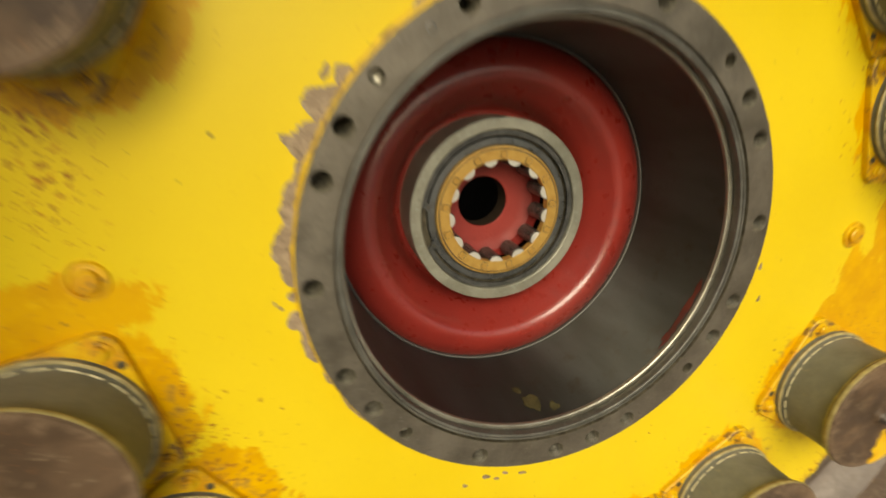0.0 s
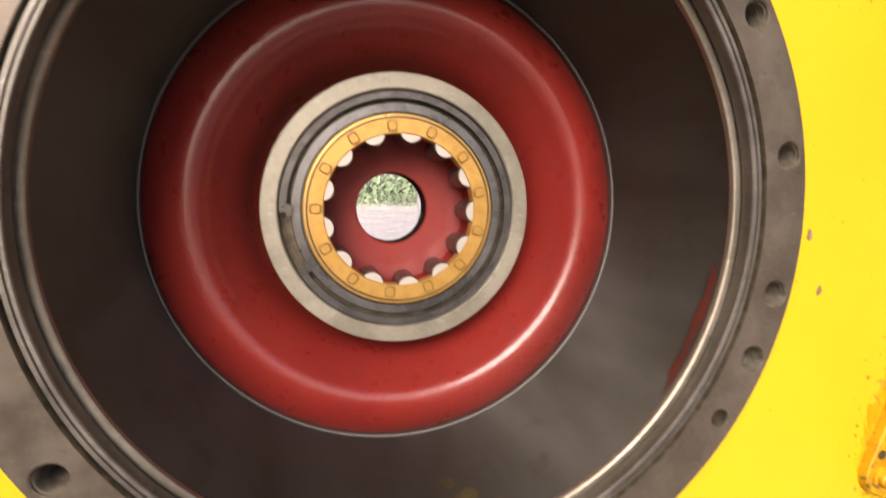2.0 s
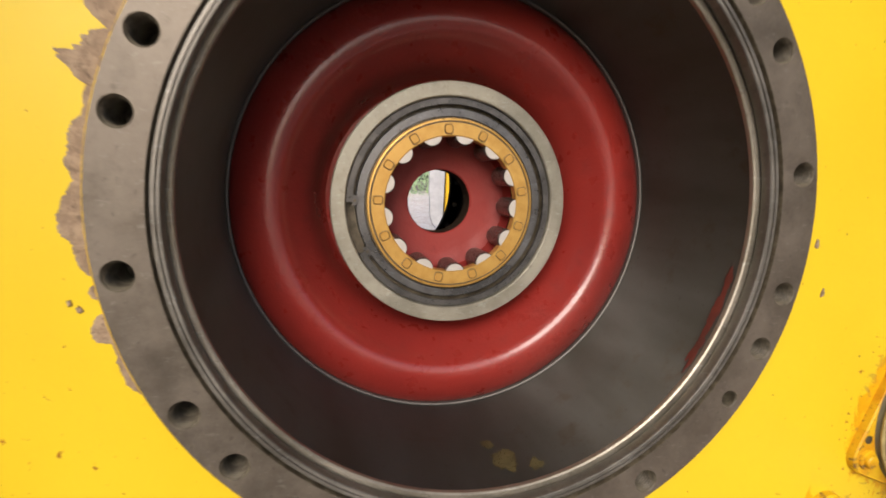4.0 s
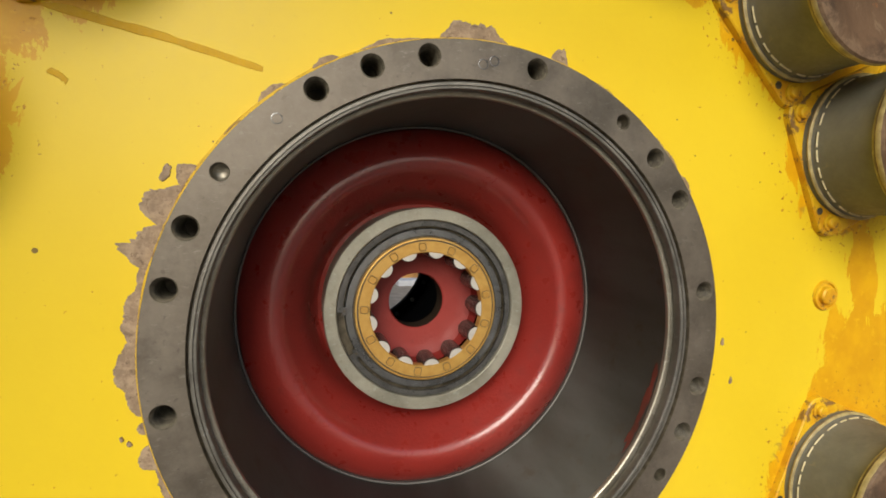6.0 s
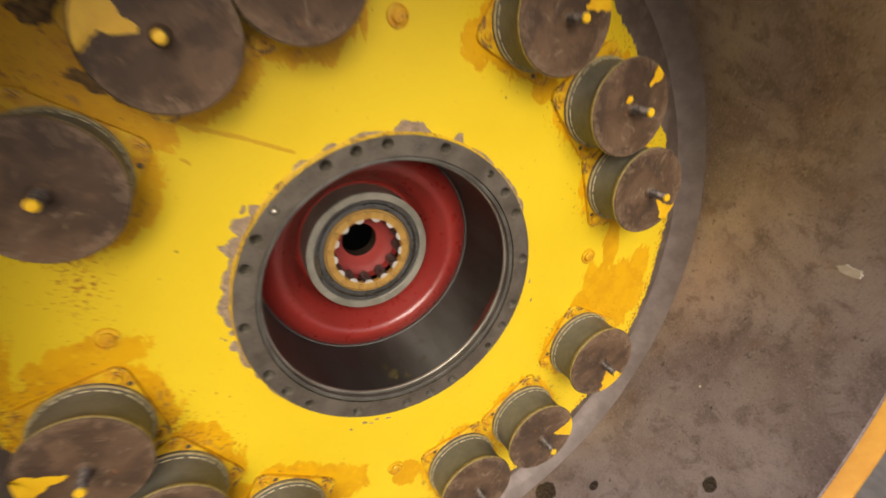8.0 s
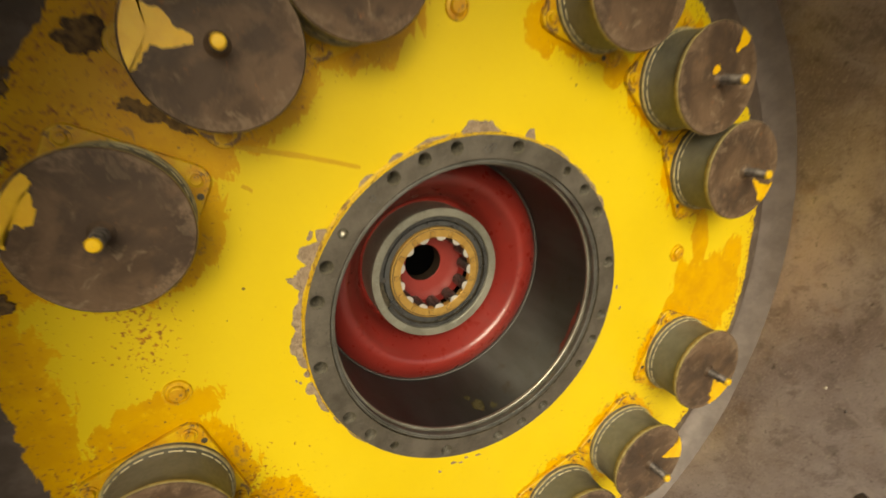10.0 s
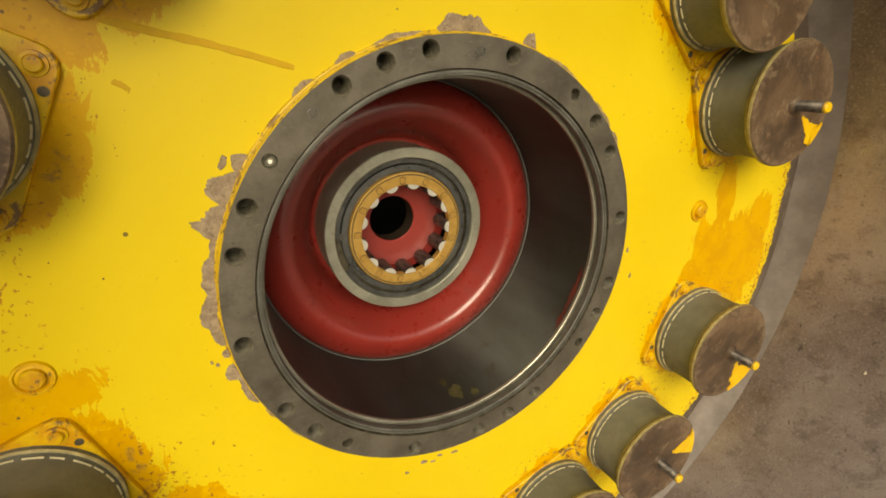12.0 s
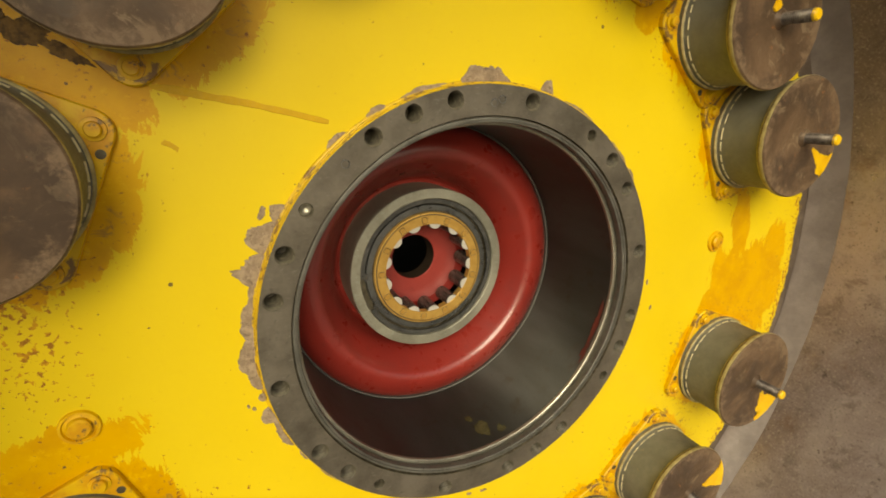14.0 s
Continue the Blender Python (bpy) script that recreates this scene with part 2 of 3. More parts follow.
def rubble():
    """Sunlit broken stone and brick lying in flat courses."""
    p = Paint("pale broken stone", 0.85)
    flat = p.stretch(1.0, 3.2, 3.2)
    a, b = p.noise(5, 6, 0.68, flat, 0.4), p.noise(16, 5, 0.7, flat)
    col = p.mix(p.step(a, 0.40, 0.62), (0.86, 0.84, 0.80), (0.70, 0.66, 0.60))
    col = p.mix(p.step(b, 0.56, 0.64, 0, 0.8), col, (0.52, 0.33, 0.26))
    col = p.mix(p.step(p.noise(11, 6, 0.7, flat), 0.60, 0.66, 0, 0.8), col, (0.30, 0.27, 0.24))
    return p.done(col, 0.85, None, p.op("ADD", a, b), 0.01, 0.6)


def unlit_brown():
    # Near-black brown: the drum's unlit inside is darkened by colour.
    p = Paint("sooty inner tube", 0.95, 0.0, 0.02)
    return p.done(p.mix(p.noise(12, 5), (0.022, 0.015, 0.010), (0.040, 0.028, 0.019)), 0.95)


M_PLATE = plate_paint()
M_MOUNT_YELLOW = worn_yellow("worn yellow on mount bases", 0.555, 0.60)
M_BEAD_YELLOW = worn_yellow("old yellow paint ridge", 0.545, 0.56, (0.66, 0.45, 0.012), (0.56, 0.36, 0.010))
M_FRESH = plain("thick yellow paint", (0.74, 0.42, 0.006), (0.80, 0.50, 0.010), 0.4, 0.0, 60)
M_STREAK = plain("dark yellow paint run", (0.53, 0.320, 0.003), (0.59, 0.355, 0.003), 0.7, 0.0, 60)
M_PRIMER = primer()
M_FLANGE = machined("oily turned steel", (0.106, 0.093, 0.073), (0.182, 0.161, 0.130), 0.40, 0.55, 700.0)
M_STEP = machined("wiped turned steel", (0.138, 0.134, 0.116), (0.225, 0.220, 0.194), 0.38, 0.7, 1500.0, 0.3)
M_LIP = machined("turned steel lip", (0.30, 0.28, 0.22), (0.42, 0.40, 0.33), 0.33, 0.7, 1500.0)
M_HUB = machined("bright turned hub", (0.255, 0.250, 0.200), (0.385, 0.375, 0.305), 0.38, 0.6, 1600.0, 0.22)
M_RACE = machined("blue grey bearing steel", (0.105, 0.108, 0.108), (0.185, 0.190, 0.190), 0.22, 0.8, 1500.0, 0.3)
M_SNAP = plain("dark spring steel", (0.070, 0.070, 0.068), (0.125, 0.125, 0.120), 0.35, 0.6, 60, 0.0002)
# Recess colour: the darkness of holes, grooves and gaps is put into it.
M_HOLE = plain("greasy hole", (0.06, 0.05, 0.032), (0.15, 0.13, 0.09), 0.4, 0.4, 120, 0.0003)
M_TAPPED = plain("greasy tapped hole", (0.055, 0.047, 0.031), (0.145, 0.130, 0.092), 0.55, 0.1, 120, 0.0003)
M_BORE = bore_steel()
M_RED = red_paint("glossy oxide red paint")
M_RED_DULL = red_paint("dull oxide red paint", 0.55, 0.0)
M_SMEAR = plain("dull red smear", (0.085, 0.020, 0.013), (0.14, 0.026, 0.016), 0.5, 0.0, 60, 0.0003)
# Roller steel darkened and warmed for the shaded sides with their red reflections.
M_ROLLER_SIDE = plain("oily roller steel", (0.085, 0.068, 0.060), (0.16, 0.135, 0.12), 0.3, 0.6, 90, 0.0002)
M_BRASS = brass()
M_ROLLER = bright_steel("ground roller steel", 0.60, 0.36, 0.3)
M_EDGE = bright_steel("worn bright edge", 0.13, 0.5, 0.5)
M_RUBBER = rubber()
M_BAND = plain("painted bead", (0.27, 0.22, 0.095), (0.46, 0.385, 0.175), 0.5, 0.0, 90)
M_STITCH = plain("pale rubbed ridge", (0.42, 0.37, 0.20), (0.58, 0.52, 0.32), 0.6, 0.0, 90)
M_CAP = rusty_plate()
M_THREAD = plain("dull thread steel", (0.070, 0.055, 0.044), (0.21, 0.18, 0.15), 0.45, 0.4, 140, 0.0003)
M_SHELL = shell_steel()
M_WELD = plain("brown weld metal", (0.112, 0.090, 0.077), (0.158, 0.130, 0.114), 0.5, 0.15, 22, 0.0012)
M_RIM = plain("faded orange rim paint", (0.52, 0.24, 0.02), (0.64, 0.33, 0.04), 0.5, 0.0, 14)
M_DARK = unlit_brown()
M_OIL_GAP = plain("black oil", (0.030, 0.023, 0.019), (0.055, 0.043, 0.036), 0.25, 0.0, 40, 0.0002)
M_GREASE = plain("olive grease", (0.048, 0.044, 0.018), (0.092, 0.082, 0.034), 0.35, 0.0, 70)
M_BLOT = plain("dark dirt crust", (0.050, 0.032, 0.018), (0.21, 0.125, 0.04), 0.8, 0.0, 130, 0.001)
M_FLAKE = plain("pale paint flake", (0.42, 0.38, 0.30), (0.56, 0.50, 0.40), 0.7, 0.0, 80)
M_GROUND = plain("dusty concrete yard", (0.19, 0.165, 0.135), (0.27, 0.24, 0.20), 0.85, 0.0, 9, 0.003)
M_BRIGHT = rubble()
M_GREY = plain("grey painted steel", (0.42, 0.44, 0.47), (0.54, 0.56, 0.58), 0.4, 0.1, 10)
M_LEAF = plain("bright leaves", (0.30, 0.46, 0.22), (0.52, 0.66, 0.42), 0.6, 0.0, 30)


# ---- mesh helpers ----
def holder(name, m, label, category, group="", kind=""):
    ob = new(name)
    ob.empty_display_size = 0.05
    ob.matrix_world = m
    return tagged(ob, label, category, group, kind)


def part(name, bm, material, parent=None, label="", m=None, sharp=32):
    bmesh.ops.recalc_face_normals(bm, faces=bm.faces[:])
    me = bpy.data.meshes.new(name)
    bm.to_mesh(me)
    bm.free()
    me.materials.append(material)
    for f in me.polygons:
        f.use_smooth = True
    me.set_sharp_from_angle(angle=radians(sharp))
    ob = new(name, me)
    ob.parent = parent
    if m is not None:
        ob.matrix_basis = m
    return tagged(ob, label)


def again(ob, m, parent=None):
    """The same mesh once more as an object of its own."""
    o = new(ob.name.split(".")[0], ob.data)
    o.parent = parent or ob.parent
    o.matrix_basis = m
    if "label" in ob:
        o["label"] = ob["label"]
    return o


def lathe(profile, seg=128, closed=False, wobble=0.0, start=0.0, sweep=360.0):
    """Turn a profile of (radius, y) round the y axis."""
    bm = bmesh.new()
    full = sweep >= 359.9
    rings = []
    for i in range(seg if full else seg + 1):
        a = radians(start + sweep * i / seg)
        rings.append([bm.verts.new((r * math.cos(a), y + (wobble * noise.noise((9 * math.cos(a), 9 * math.sin(a), r * 40)) if wobble else 0), r * math.sin(a)))
                      for r, y in profile])
    n = len(profile)
    for i in range(seg):
        a, b = rings[i], rings[(i + 1) % len(rings)]
        for k in range(n if closed else n - 1):
            q = (a[k], a[(k + 1) % n], b[(k + 1) % n], b[k])
            bm.faces.new(q)
    if closed and not full:
        bm.faces.new(rings[0])
        bm.faces.new(rings[-1])
    bmesh.ops.remove_doubles(bm, verts=bm.verts[:], dist=1e-7)
    return bm


def rod(r, y0, y1, seg=24, bevel=0.0, cx=0.0, cz=0.0, bm=None):
    """A capped, chamfered cylinder along y."""
    prof = [(r - bevel, y0), (r, y0 + bevel), (r, y1 - bevel), (r - bevel, y1)] if bevel else [(r, y0), (r, y1)]
    bm = bm or bmesh.new()
    rings = [[bm.verts.new((cx + rr * math.cos(math.tau * i / seg), y, cz + rr * math.sin(math.tau * i / seg))) for i in range(seg)] for rr, y in prof]
    for a, b in zip(rings, rings[1:]):
        for i in range(seg):
            bm.faces.new((a[i], a[(i + 1) % seg], b[(i + 1) % seg], b[i]))
    bm.faces.new(rings[0])
    bm.faces.new(rings[-1])
    return bm


def slab(outline, y0, y1, bevel=0.0):
    """A plate from a convex or star-shaped outline of (x, z), its front at y0 with a chamfered edge."""
    bm = bmesh.new()
    n = len(outline)
    cx, cz = sum(p[0] for p in outline) / n, sum(p[1] for p in outline) / n
    k = 1 - bevel / max(1e-6, max(math.hypot(x - cx, z - cz) for x, z in outline))
    front = [bm.verts.new((cx + (x - cx) * k, y0, cz + (z - cz) * k)) for x, z in outline]
    mid = [bm.verts.new((x, y0 + bevel, z)) for x, z in outline]
    back = [bm.verts.new((x, y1, z)) for x, z in outline]
    hub = bm.verts.new((cx, y0, cz))
    for i in range(n):
        j = (i + 1) % n
        bm.faces.new((hub, front[i], front[j]))
        bm.faces.new((front[i], mid[i], mid[j], front[j]))
        bm.faces.new((mid[i], back[i], back[j], mid[j]))
    return bm


def ragged(w, h, seed, turn=0.0, jag=0.45, n=64):
    """A torn outline about w by h."""
    out = []
    for i in range(n):
        a = math.tau * i / n
        v = Vector((math.cos(a) * 1.3 + seed * 7.1, math.sin(a) * 1.3 - seed * 3.7, seed * 1.9))
        k = 1 + jag * (1.1 * noise.noise(v) + 0.45 * noise.noise(v * 2.7) + 0.35 * noise.noise(v * 8.0) + 0.2 * noise.noise(v * 19.0))
        k = max(0.4, k)
        x, z = 0.5 * w * k * math.cos(a), 0.5 * h * k * math.sin(a)
        t = radians(turn)
        out.append((x * math.cos(t) - z * math.sin(t), x * math.sin(t) + z * math.cos(t)))
    return out


def polar(r, deg):
    return r * math.cos(radians(deg)), r * math.sin(radians(deg))


AXIS = Matrix.Translation((0, 0, ZC))

# ---- ground ----
bm = bmesh.new()
bmesh.ops.create_grid(bm, x_segments=40, y_segments=40, size=200)
ground = part("ground", bm, M_GROUND)
ground.location = (0, 0, -0.055)
tagged(ground, "dusty pale concrete yard under the drum", "ground", kind="structure")

# ---- the drum ----
MOUNTS = [23.7, 43.8, 67.8, 112.8, 132.0, 156.6, 202.0, 223.0, 247.5, 293.3, 313.6, 338.2]

drum = holder("roller_drum", AXIS, "steel compaction drum with rusty brown inside and yellow head", "roller drum")
part("shell", lathe([(R_SHELL, FAR_Y + 0.42), (R_SHELL, RIM_Y), (R_SHELL + 0.003, RIM_Y - 0.003), (R_SHELL + 0.03, RIM_Y - 0.003), (R_SHELL + 0.03, FAR_Y + 0.42)], 192, True),
     M_SHELL, drum, "brown mill-scaled steel shell with scratches")
part("rim", lathe([(R_SHELL + 0.0025, RIM_Y - 0.003), (R_SHELL + 0.006, RIM_Y - 0.010), (R_SHELL + 0.024, RIM_Y - 0.028), (R_SHELL + 0.034, RIM_Y - 0.028), (R_SHELL + 0.034, RIM_Y - 0.003)], 160, True),
     M_RIM, drum, "orange-yellow painted edge ring, chipped")
part("weld_bead", lathe([(0.612, 0.0115), (0.622, 0.006), (0.634, -0.008), (0.6455, -0.026), (0.6455, 0.012)], 220, True, 0.0015),
     M_WELD, drum, "grey-brown weld between head and shell")


def head_plate():
    """The head: a finely divided ring that carries its paint's wear as fields."""
    bm = bmesh.new()
    nr, na = 84, 560
    r0, r1 = 0.244, 0.6455
    spots = [polar(R_MOUNT, a) for a in MOUNTS]
    blobs = [(0.490, -0.060, 0.095, 0.075, -25), (0.430, -0.085, 0.045, 0.055, 0), (0.545, -0.010, 0.030, 0.055, 0), (0.452, 0.045, 0.022, 0.055, 12), (-0.425, -0.068, 0.075, 0.030, 15), (-0.330, 0.248, 0.030, 0.045, 30), (-0.30, -0.25, 0.05, 0.06, 40),
             (-0.250, 0.285, 0.04, 0.020, 20), (0.09, 0.38, 0.03, 0.035, 0), (-0.56, 0.03, 0.05, 0.08, 0), (-0.10, -0.40, 0.09, 0.05, 0), (0.06, -0.42, 0.03, 0.03, 0), (-0.50, 0.15, 0.10, 0.06, 0), (-0.46, 0.33, 0.12, 0.10, 0), (-0.545, -0.04, 0.05, 0.12, 0), (-0.50, -0.27, 0.10, 0.10, 0), (-0.40, 0.27, 0.075, 0.065, 0), (0.22, 0.33, 0.03, 0.02, 40)]
    layers = {k: bm.verts.layers.float.new(k) for k in ("old_paint", "rust", "grime", "bare")}
    grid = []
    for j in range(nr + 1):
        r = r0 + (r1 - r0) * j / nr
        row = []
        for i in range(na):
            a = math.tau * i / na
            x, z = r * math.cos(a), r * math.sin(a)
            v = bm.verts.new((x, PLATE_Y, z))
            d = min(math.hypot(x - p, z - q) for p, q in spots)
            old = ((0.086 if x > 0 else 0.102) - d) / 0.03
            for bx, bz, w, h, t in blobs:
                c, s = math.cos(radians(t)), math.sin(radians(t))
                u, q = (x - bx) * c + (z - bz) * s, -(x - bx) * s + (z - bz) * c
                old = max(old, 1.7 * (1 - math.hypot(u / w, q / h)))
            v[layers["old_paint"]] = max(-2.0, min(2.0, old))
            left = math.exp(-(((x + 0.417) / 0.038) ** 2 + ((z - 0.040) / 0.075) ** 2))
            low = math.exp(-(((x + 0.33) / 0.10) ** 2 + ((z + 0.22) / 0.10) ** 2))
            near = max(0.0, 1 - abs(d - 0.095) / 0.03)
            v[layers["rust"]] = min(1.0, 0.55 * left + 0.35 * low + 0.30 * near + (0.25 if x > 0 else 0.6) * max(0, (r - 0.45) / 0.15) + 0.5 * max(0.0, 1 - abs(r - 0.592) / 0.016))
            v[layers["grime"]] = min(1.0, 0.42 * max(0.0, 1 - abs(d - 0.085) / 0.022) + 0.12 * low)
            out = 0.5975 - 0.045 * max(0.0, -math.cos(a - radians(25))) - 0.036 * math.exp(-((a - radians(48)) / 0.42) ** 2)
            v[layers["bare"]] = max(-1.0, min(1.0, (r - out) / 0.02))
            row.append(v)
        grid.append(row)
    for a, b in zip(grid, grid[1:]):
        for i in range(na):
            bm.faces.new((a[i], a[(i + 1) % na], b[(i + 1) % na], b[i]))
    back = lathe([(r0, PLATE_Y + 0.03), (r1, PLATE_Y + 0.03)], 96)
    me = bpy.data.meshes.new("back")
    back.to_mesh(me)
    back.free()
    bm.from_mesh(me)
    bpy.data.meshes.remove(me)
    return bm


head = part("head_plate", head_plate(), M_PLATE, drum, "lemon-yellow sprayed steel head with orange old paint, rust freckles")

# paint torn off beside the bearing flange: radius, angle, size along the rim, size across
CHIPS = [(0.2660, 149.4, 0.009, 0.006), (0.264, 193.5, 0.004, 0.003), (0.268, 192.4, 0.003, 0.003), (0.270, 262.5, 0.007, 0.004), (0.266, 267.5, 0.005, 0.004), (0.273, 265.5, 0.005, 0.003),
         (0.268, 272.0, 0.007, 0.003), (0.283, 258.0, 0.004, 0.003), (0.268, 357.0, 0.006, 0.004), (0.285, 349.0, 0.005, 0.003)]
for k, (r, a, along, across) in enumerate(CHIPS):
    x, z = polar(r, a)
    part("paint_chip", slab([(x + u, z + v) for u, v in ragged(across * 0.95, along * 1.25, k + 1.3, a, 0.5)], PLATE_Y - 0.0010 - 0.00035 * (k % 4), PLATE_Y + 0.001, 0.0006),
         M_PRIMER, head, "torn patch of bare grey-brown primer")


def rim_chip(a0, a1, reach, seed, lift):
    """Paint lost along the flange from a0 to a1: a torn outer edge with bays and overhangs."""
    bm = bmesh.new()
    n = max(24, int((a1 - a0) * 9))
    rows = []
    for i in range(n + 1):
        t = i / n
        a = a0 + (a1 - a0) * t
        k = math.sin(math.pi * t) ** 0.45 if 0 < i < n else 0.0
        k *= 0.92 + 0.50 * noise.noise((a * 0.22, seed, 0)) + 0.30 * noise.noise((a * 0.60, seed, 4)) + 0.16 * noise.noise((a * 1.9, seed, 8)) + 0.09 * noise.noise((a * 4.6, seed, 9))
        k = max(0.02, min(1.15, k))
        over = k * reach * 48 * noise.noise((a * 0.30, seed, 14))
        r = 0.2512 + reach * k
        mid = 0.5 * (0.2490 + r)
        rows.append([bm.verts.new((q * math.cos(radians(w)), h, q * math.sin(radians(w)))) for q, h, w in
                     ((0.2490, PLATE_Y - 0.0018 - lift, a), (mid, PLATE_Y - 0.0010 - lift, a + 0.4 * over), (r - 0.0003, PLATE_Y - 0.0006 - lift, a + over), (r, PLATE_Y + 0.0005, a + over))])
    for a, c in zip(rows, rows[1:]):
        for k in range(3):
            bm.faces.new((a[k], a[k + 1], c[k + 1], c[k]))
    return bm


for k, (a0, a1, reach) in enumerate([(146.0, 150.2, 0.011), (150.0, 157.6, 0.0175), (157.4, 165.0, 0.0215), (163.0, 171.0, 0.006), (168.3, 177.7, 0.0110), (176.3, 189.5, 0.0130), (190.6, 192.8, 0.006), (194.6, 199.0, 0.0115),
                                     (196.0, 202.0, 0.004), (200.4, 207.4, 0.0090), (210.0, 213.5, 0.0035), (83.0, 96.5, 0.0140), (70.0, 74.0, 0.0125), (100.0, 112.0, 0.0035), (115.5, 120.5, 0.0045), (126.0, 131.5, 0.0045),
                                     (28.0, 37.0, 0.0075), (36.0, 47.0, 0.0060), (46.0, 52.5, 0.0040), (54.0, 66.0, 0.0035), (217.0, 227.0, 0.0030)]):
    part("paint_chip", rim_chip(a0, a1, reach, k * 5.3, 0.0003 * (k % 3)), M_PRIMER, head, "torn patch of bare grey-brown primer along the flange")


for k, (x, z, w, h, t) in enumerate([(-0.372, 0.279, 0.038, 0.018, -20), (-0.350, 0.266, 0.026, 0.010, -32), (-0.392, 0.288, 0.022, 0.014, 10), (-0.415, 0.350, 0.045, 0.032, 0), (-0.52, 0.24, 0.045, 0.030, 20), (-0.498, 0.317, 0.04, 0.03, 0), (-0.535, 0.10, 0.03, 0.018, 0)]):
    part("dirt_blot", slab([(x + u, z + v) for u, v in ragged(w, h, 120 + k, t, 0.5)], PLATE_Y - 0.0006 - 0.0006 * k, PLATE_Y + 0.001 + 0.0003 * k, 0.0004), M_BLOT, head, "dark brown crust of dirt")


def streak(p, q, w0, w1, seed):
    """A run of thick paint from p to q."""
    bm = bmesh.new()
    n = 26
    d = Vector((q[0] - p[0], q[1] - p[1]))
    s = Vector((-d.y, d.x)).normalized()
    rows = []
    for i in range(n + 1):
        t = i / n
        c = Vector(p) + d * t + s * 0.0018 * (4 * t * (1 - t) + 0.5 * noise.noise((t * 5, seed, 0)))
        w = (w0 + (w1 - w0) * t) * (1 + 0.35 * noise.noise((t * 11, seed, 3))) * min(1.0, 0.75 + 9 * (1 - t), 0.4 + 9 * t)
        rows.append([bm.verts.new((c.x + s.x * w * e, PLATE_Y - h, c.y + s.y * w * e)) for e, h in ((-0.5, -0.0001), (-0.42, 0.0004), (0.42, 0.0004), (0.5, -0.0001))])
    for a, b in zip(rows, rows[1:]):
        for k in range(3):
            bm.faces.new((a[k], a[k + 1], b[k + 1], b[k]))
    bm.faces.new(rows[0])
    bm.faces.new(rows[-1])
    return bm


part("paint_streak", streak((-0.300, 0.243), (-0.163, 0.213), 0.0066, 0.0054, 1), M_STREAK, head, "dark yellow run of paint")
part("paint_streak", streak((-0.299, 0.200), (-0.288, 0.193), 0.005, 0.004, 5), M_STREAK, head, "dark yellow dab of paint")

# capped bolts on the head between the groups of mounts
cap_bolt = None
for a in (4.2, 95.2, 185.4, 275.3):
    x, z = polar(0.3985, a)
    at = Matrix.Translation((x, PLATE_Y, z))
    if cap_bolt is None:
        cap_bolt = part("cap_bolt", lathe([(0.0002, -0.007), (0.008, -0.007), (0.0095, -0.0055), (0.0098, -0.0015), (0.0125, -0.001), (0.0135, -0.003), (0.0155, -0.003), (0.0165, 0.001)], 32),
                        M_MOUNT_YELLOW, head, "painted-over bolt head in a round boss", at)
    else:
        again(cap_bolt, at, head)

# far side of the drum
# Tube and far head wear the near-black that holds their shade.
part("inner_tube", lathe([(0.20, 0.262), (0.27, 0.265), (0.275, FAR_Y - 0.01), (0.285, FAR_Y - 0.01), (0.285, 0.255), (0.20, 0.255)], 96, True), M_DARK, drum, "tube through the drum, its unlit darkness put into the colour")
part("far_head", lathe([(0.245, FAR_Y), (0.6445, FAR_Y), (0.6445, FAR_Y + 0.03), (0.245, FAR_Y + 0.03)], 96, True), M_DARK, drum, "far head with round opening, coloured dark as unlit")
far_bolt = None
for a in range(0, 360, 15):
    x, z = polar(0.262, a + 4)
    at = Matrix.Translation((x, FAR_Y - 0.0005, z))
    far_bolt = part("far_bolt", rod(0.008, -0.008, 0.002, 6, 0.001), M_ROLLER, drum, "bright bolt head", at) if far_bolt is None else again(far_bolt, at)

# oil and flakes on the shell
for k, (y, a, w, h, mat) in enumerate([(-0.275, -30.6, 0.024, 0.030, M_OIL_GAP), (-0.114, -45.5, 0.016, 0.022, M_OIL_GAP), (-0.304, 10.9, 0.040, 0.016, M_FLAKE), (-0.052, -53.5, 0.045, 0.050, M_OIL_GAP), (-0.20, -20.0, 0.005, 0.006, M_OIL_GAP), (-0.16, -18, 0.004, 0.005, M_FLAKE)]):
    part("oil_spot" if mat is M_OIL_GAP else "paint_flake", slab(ragged(w, h, 40 + k, 0, 0.16 if mat is M_OIL_GAP else 0.4, 40), -0.0016, 0.0015, 0.0014), mat, drum,
         "dark oil blot" if mat is M_OIL_GAP else "pale flake of paint", Matrix.Rotation(radians(-a), 4, "Y") @ Matrix.Translation((R_SHELL, y, 0)) @ Matrix.Rotation(radians(-90), 4, "Z"))

# ---- bearing housing ----
housing = holder("bearing_housing", AXIS, "oily dark steel bearing housing with ring of bolt holes", "bearing housing")
HOLE_STEPS = [0, 1, 3, 5, 6, 7, 9, 11, 12, 13, 15, 16, 17, 19, 21, 22, 23, 25, 27, 28, 29, 31]
SMALL = (7, 15, 23, 31)
HOLE_ANGLES = [(155.9 + 11.25 * k, 0.0062 if k in SMALL else 0.0086) for k in HOLE_STEPS]


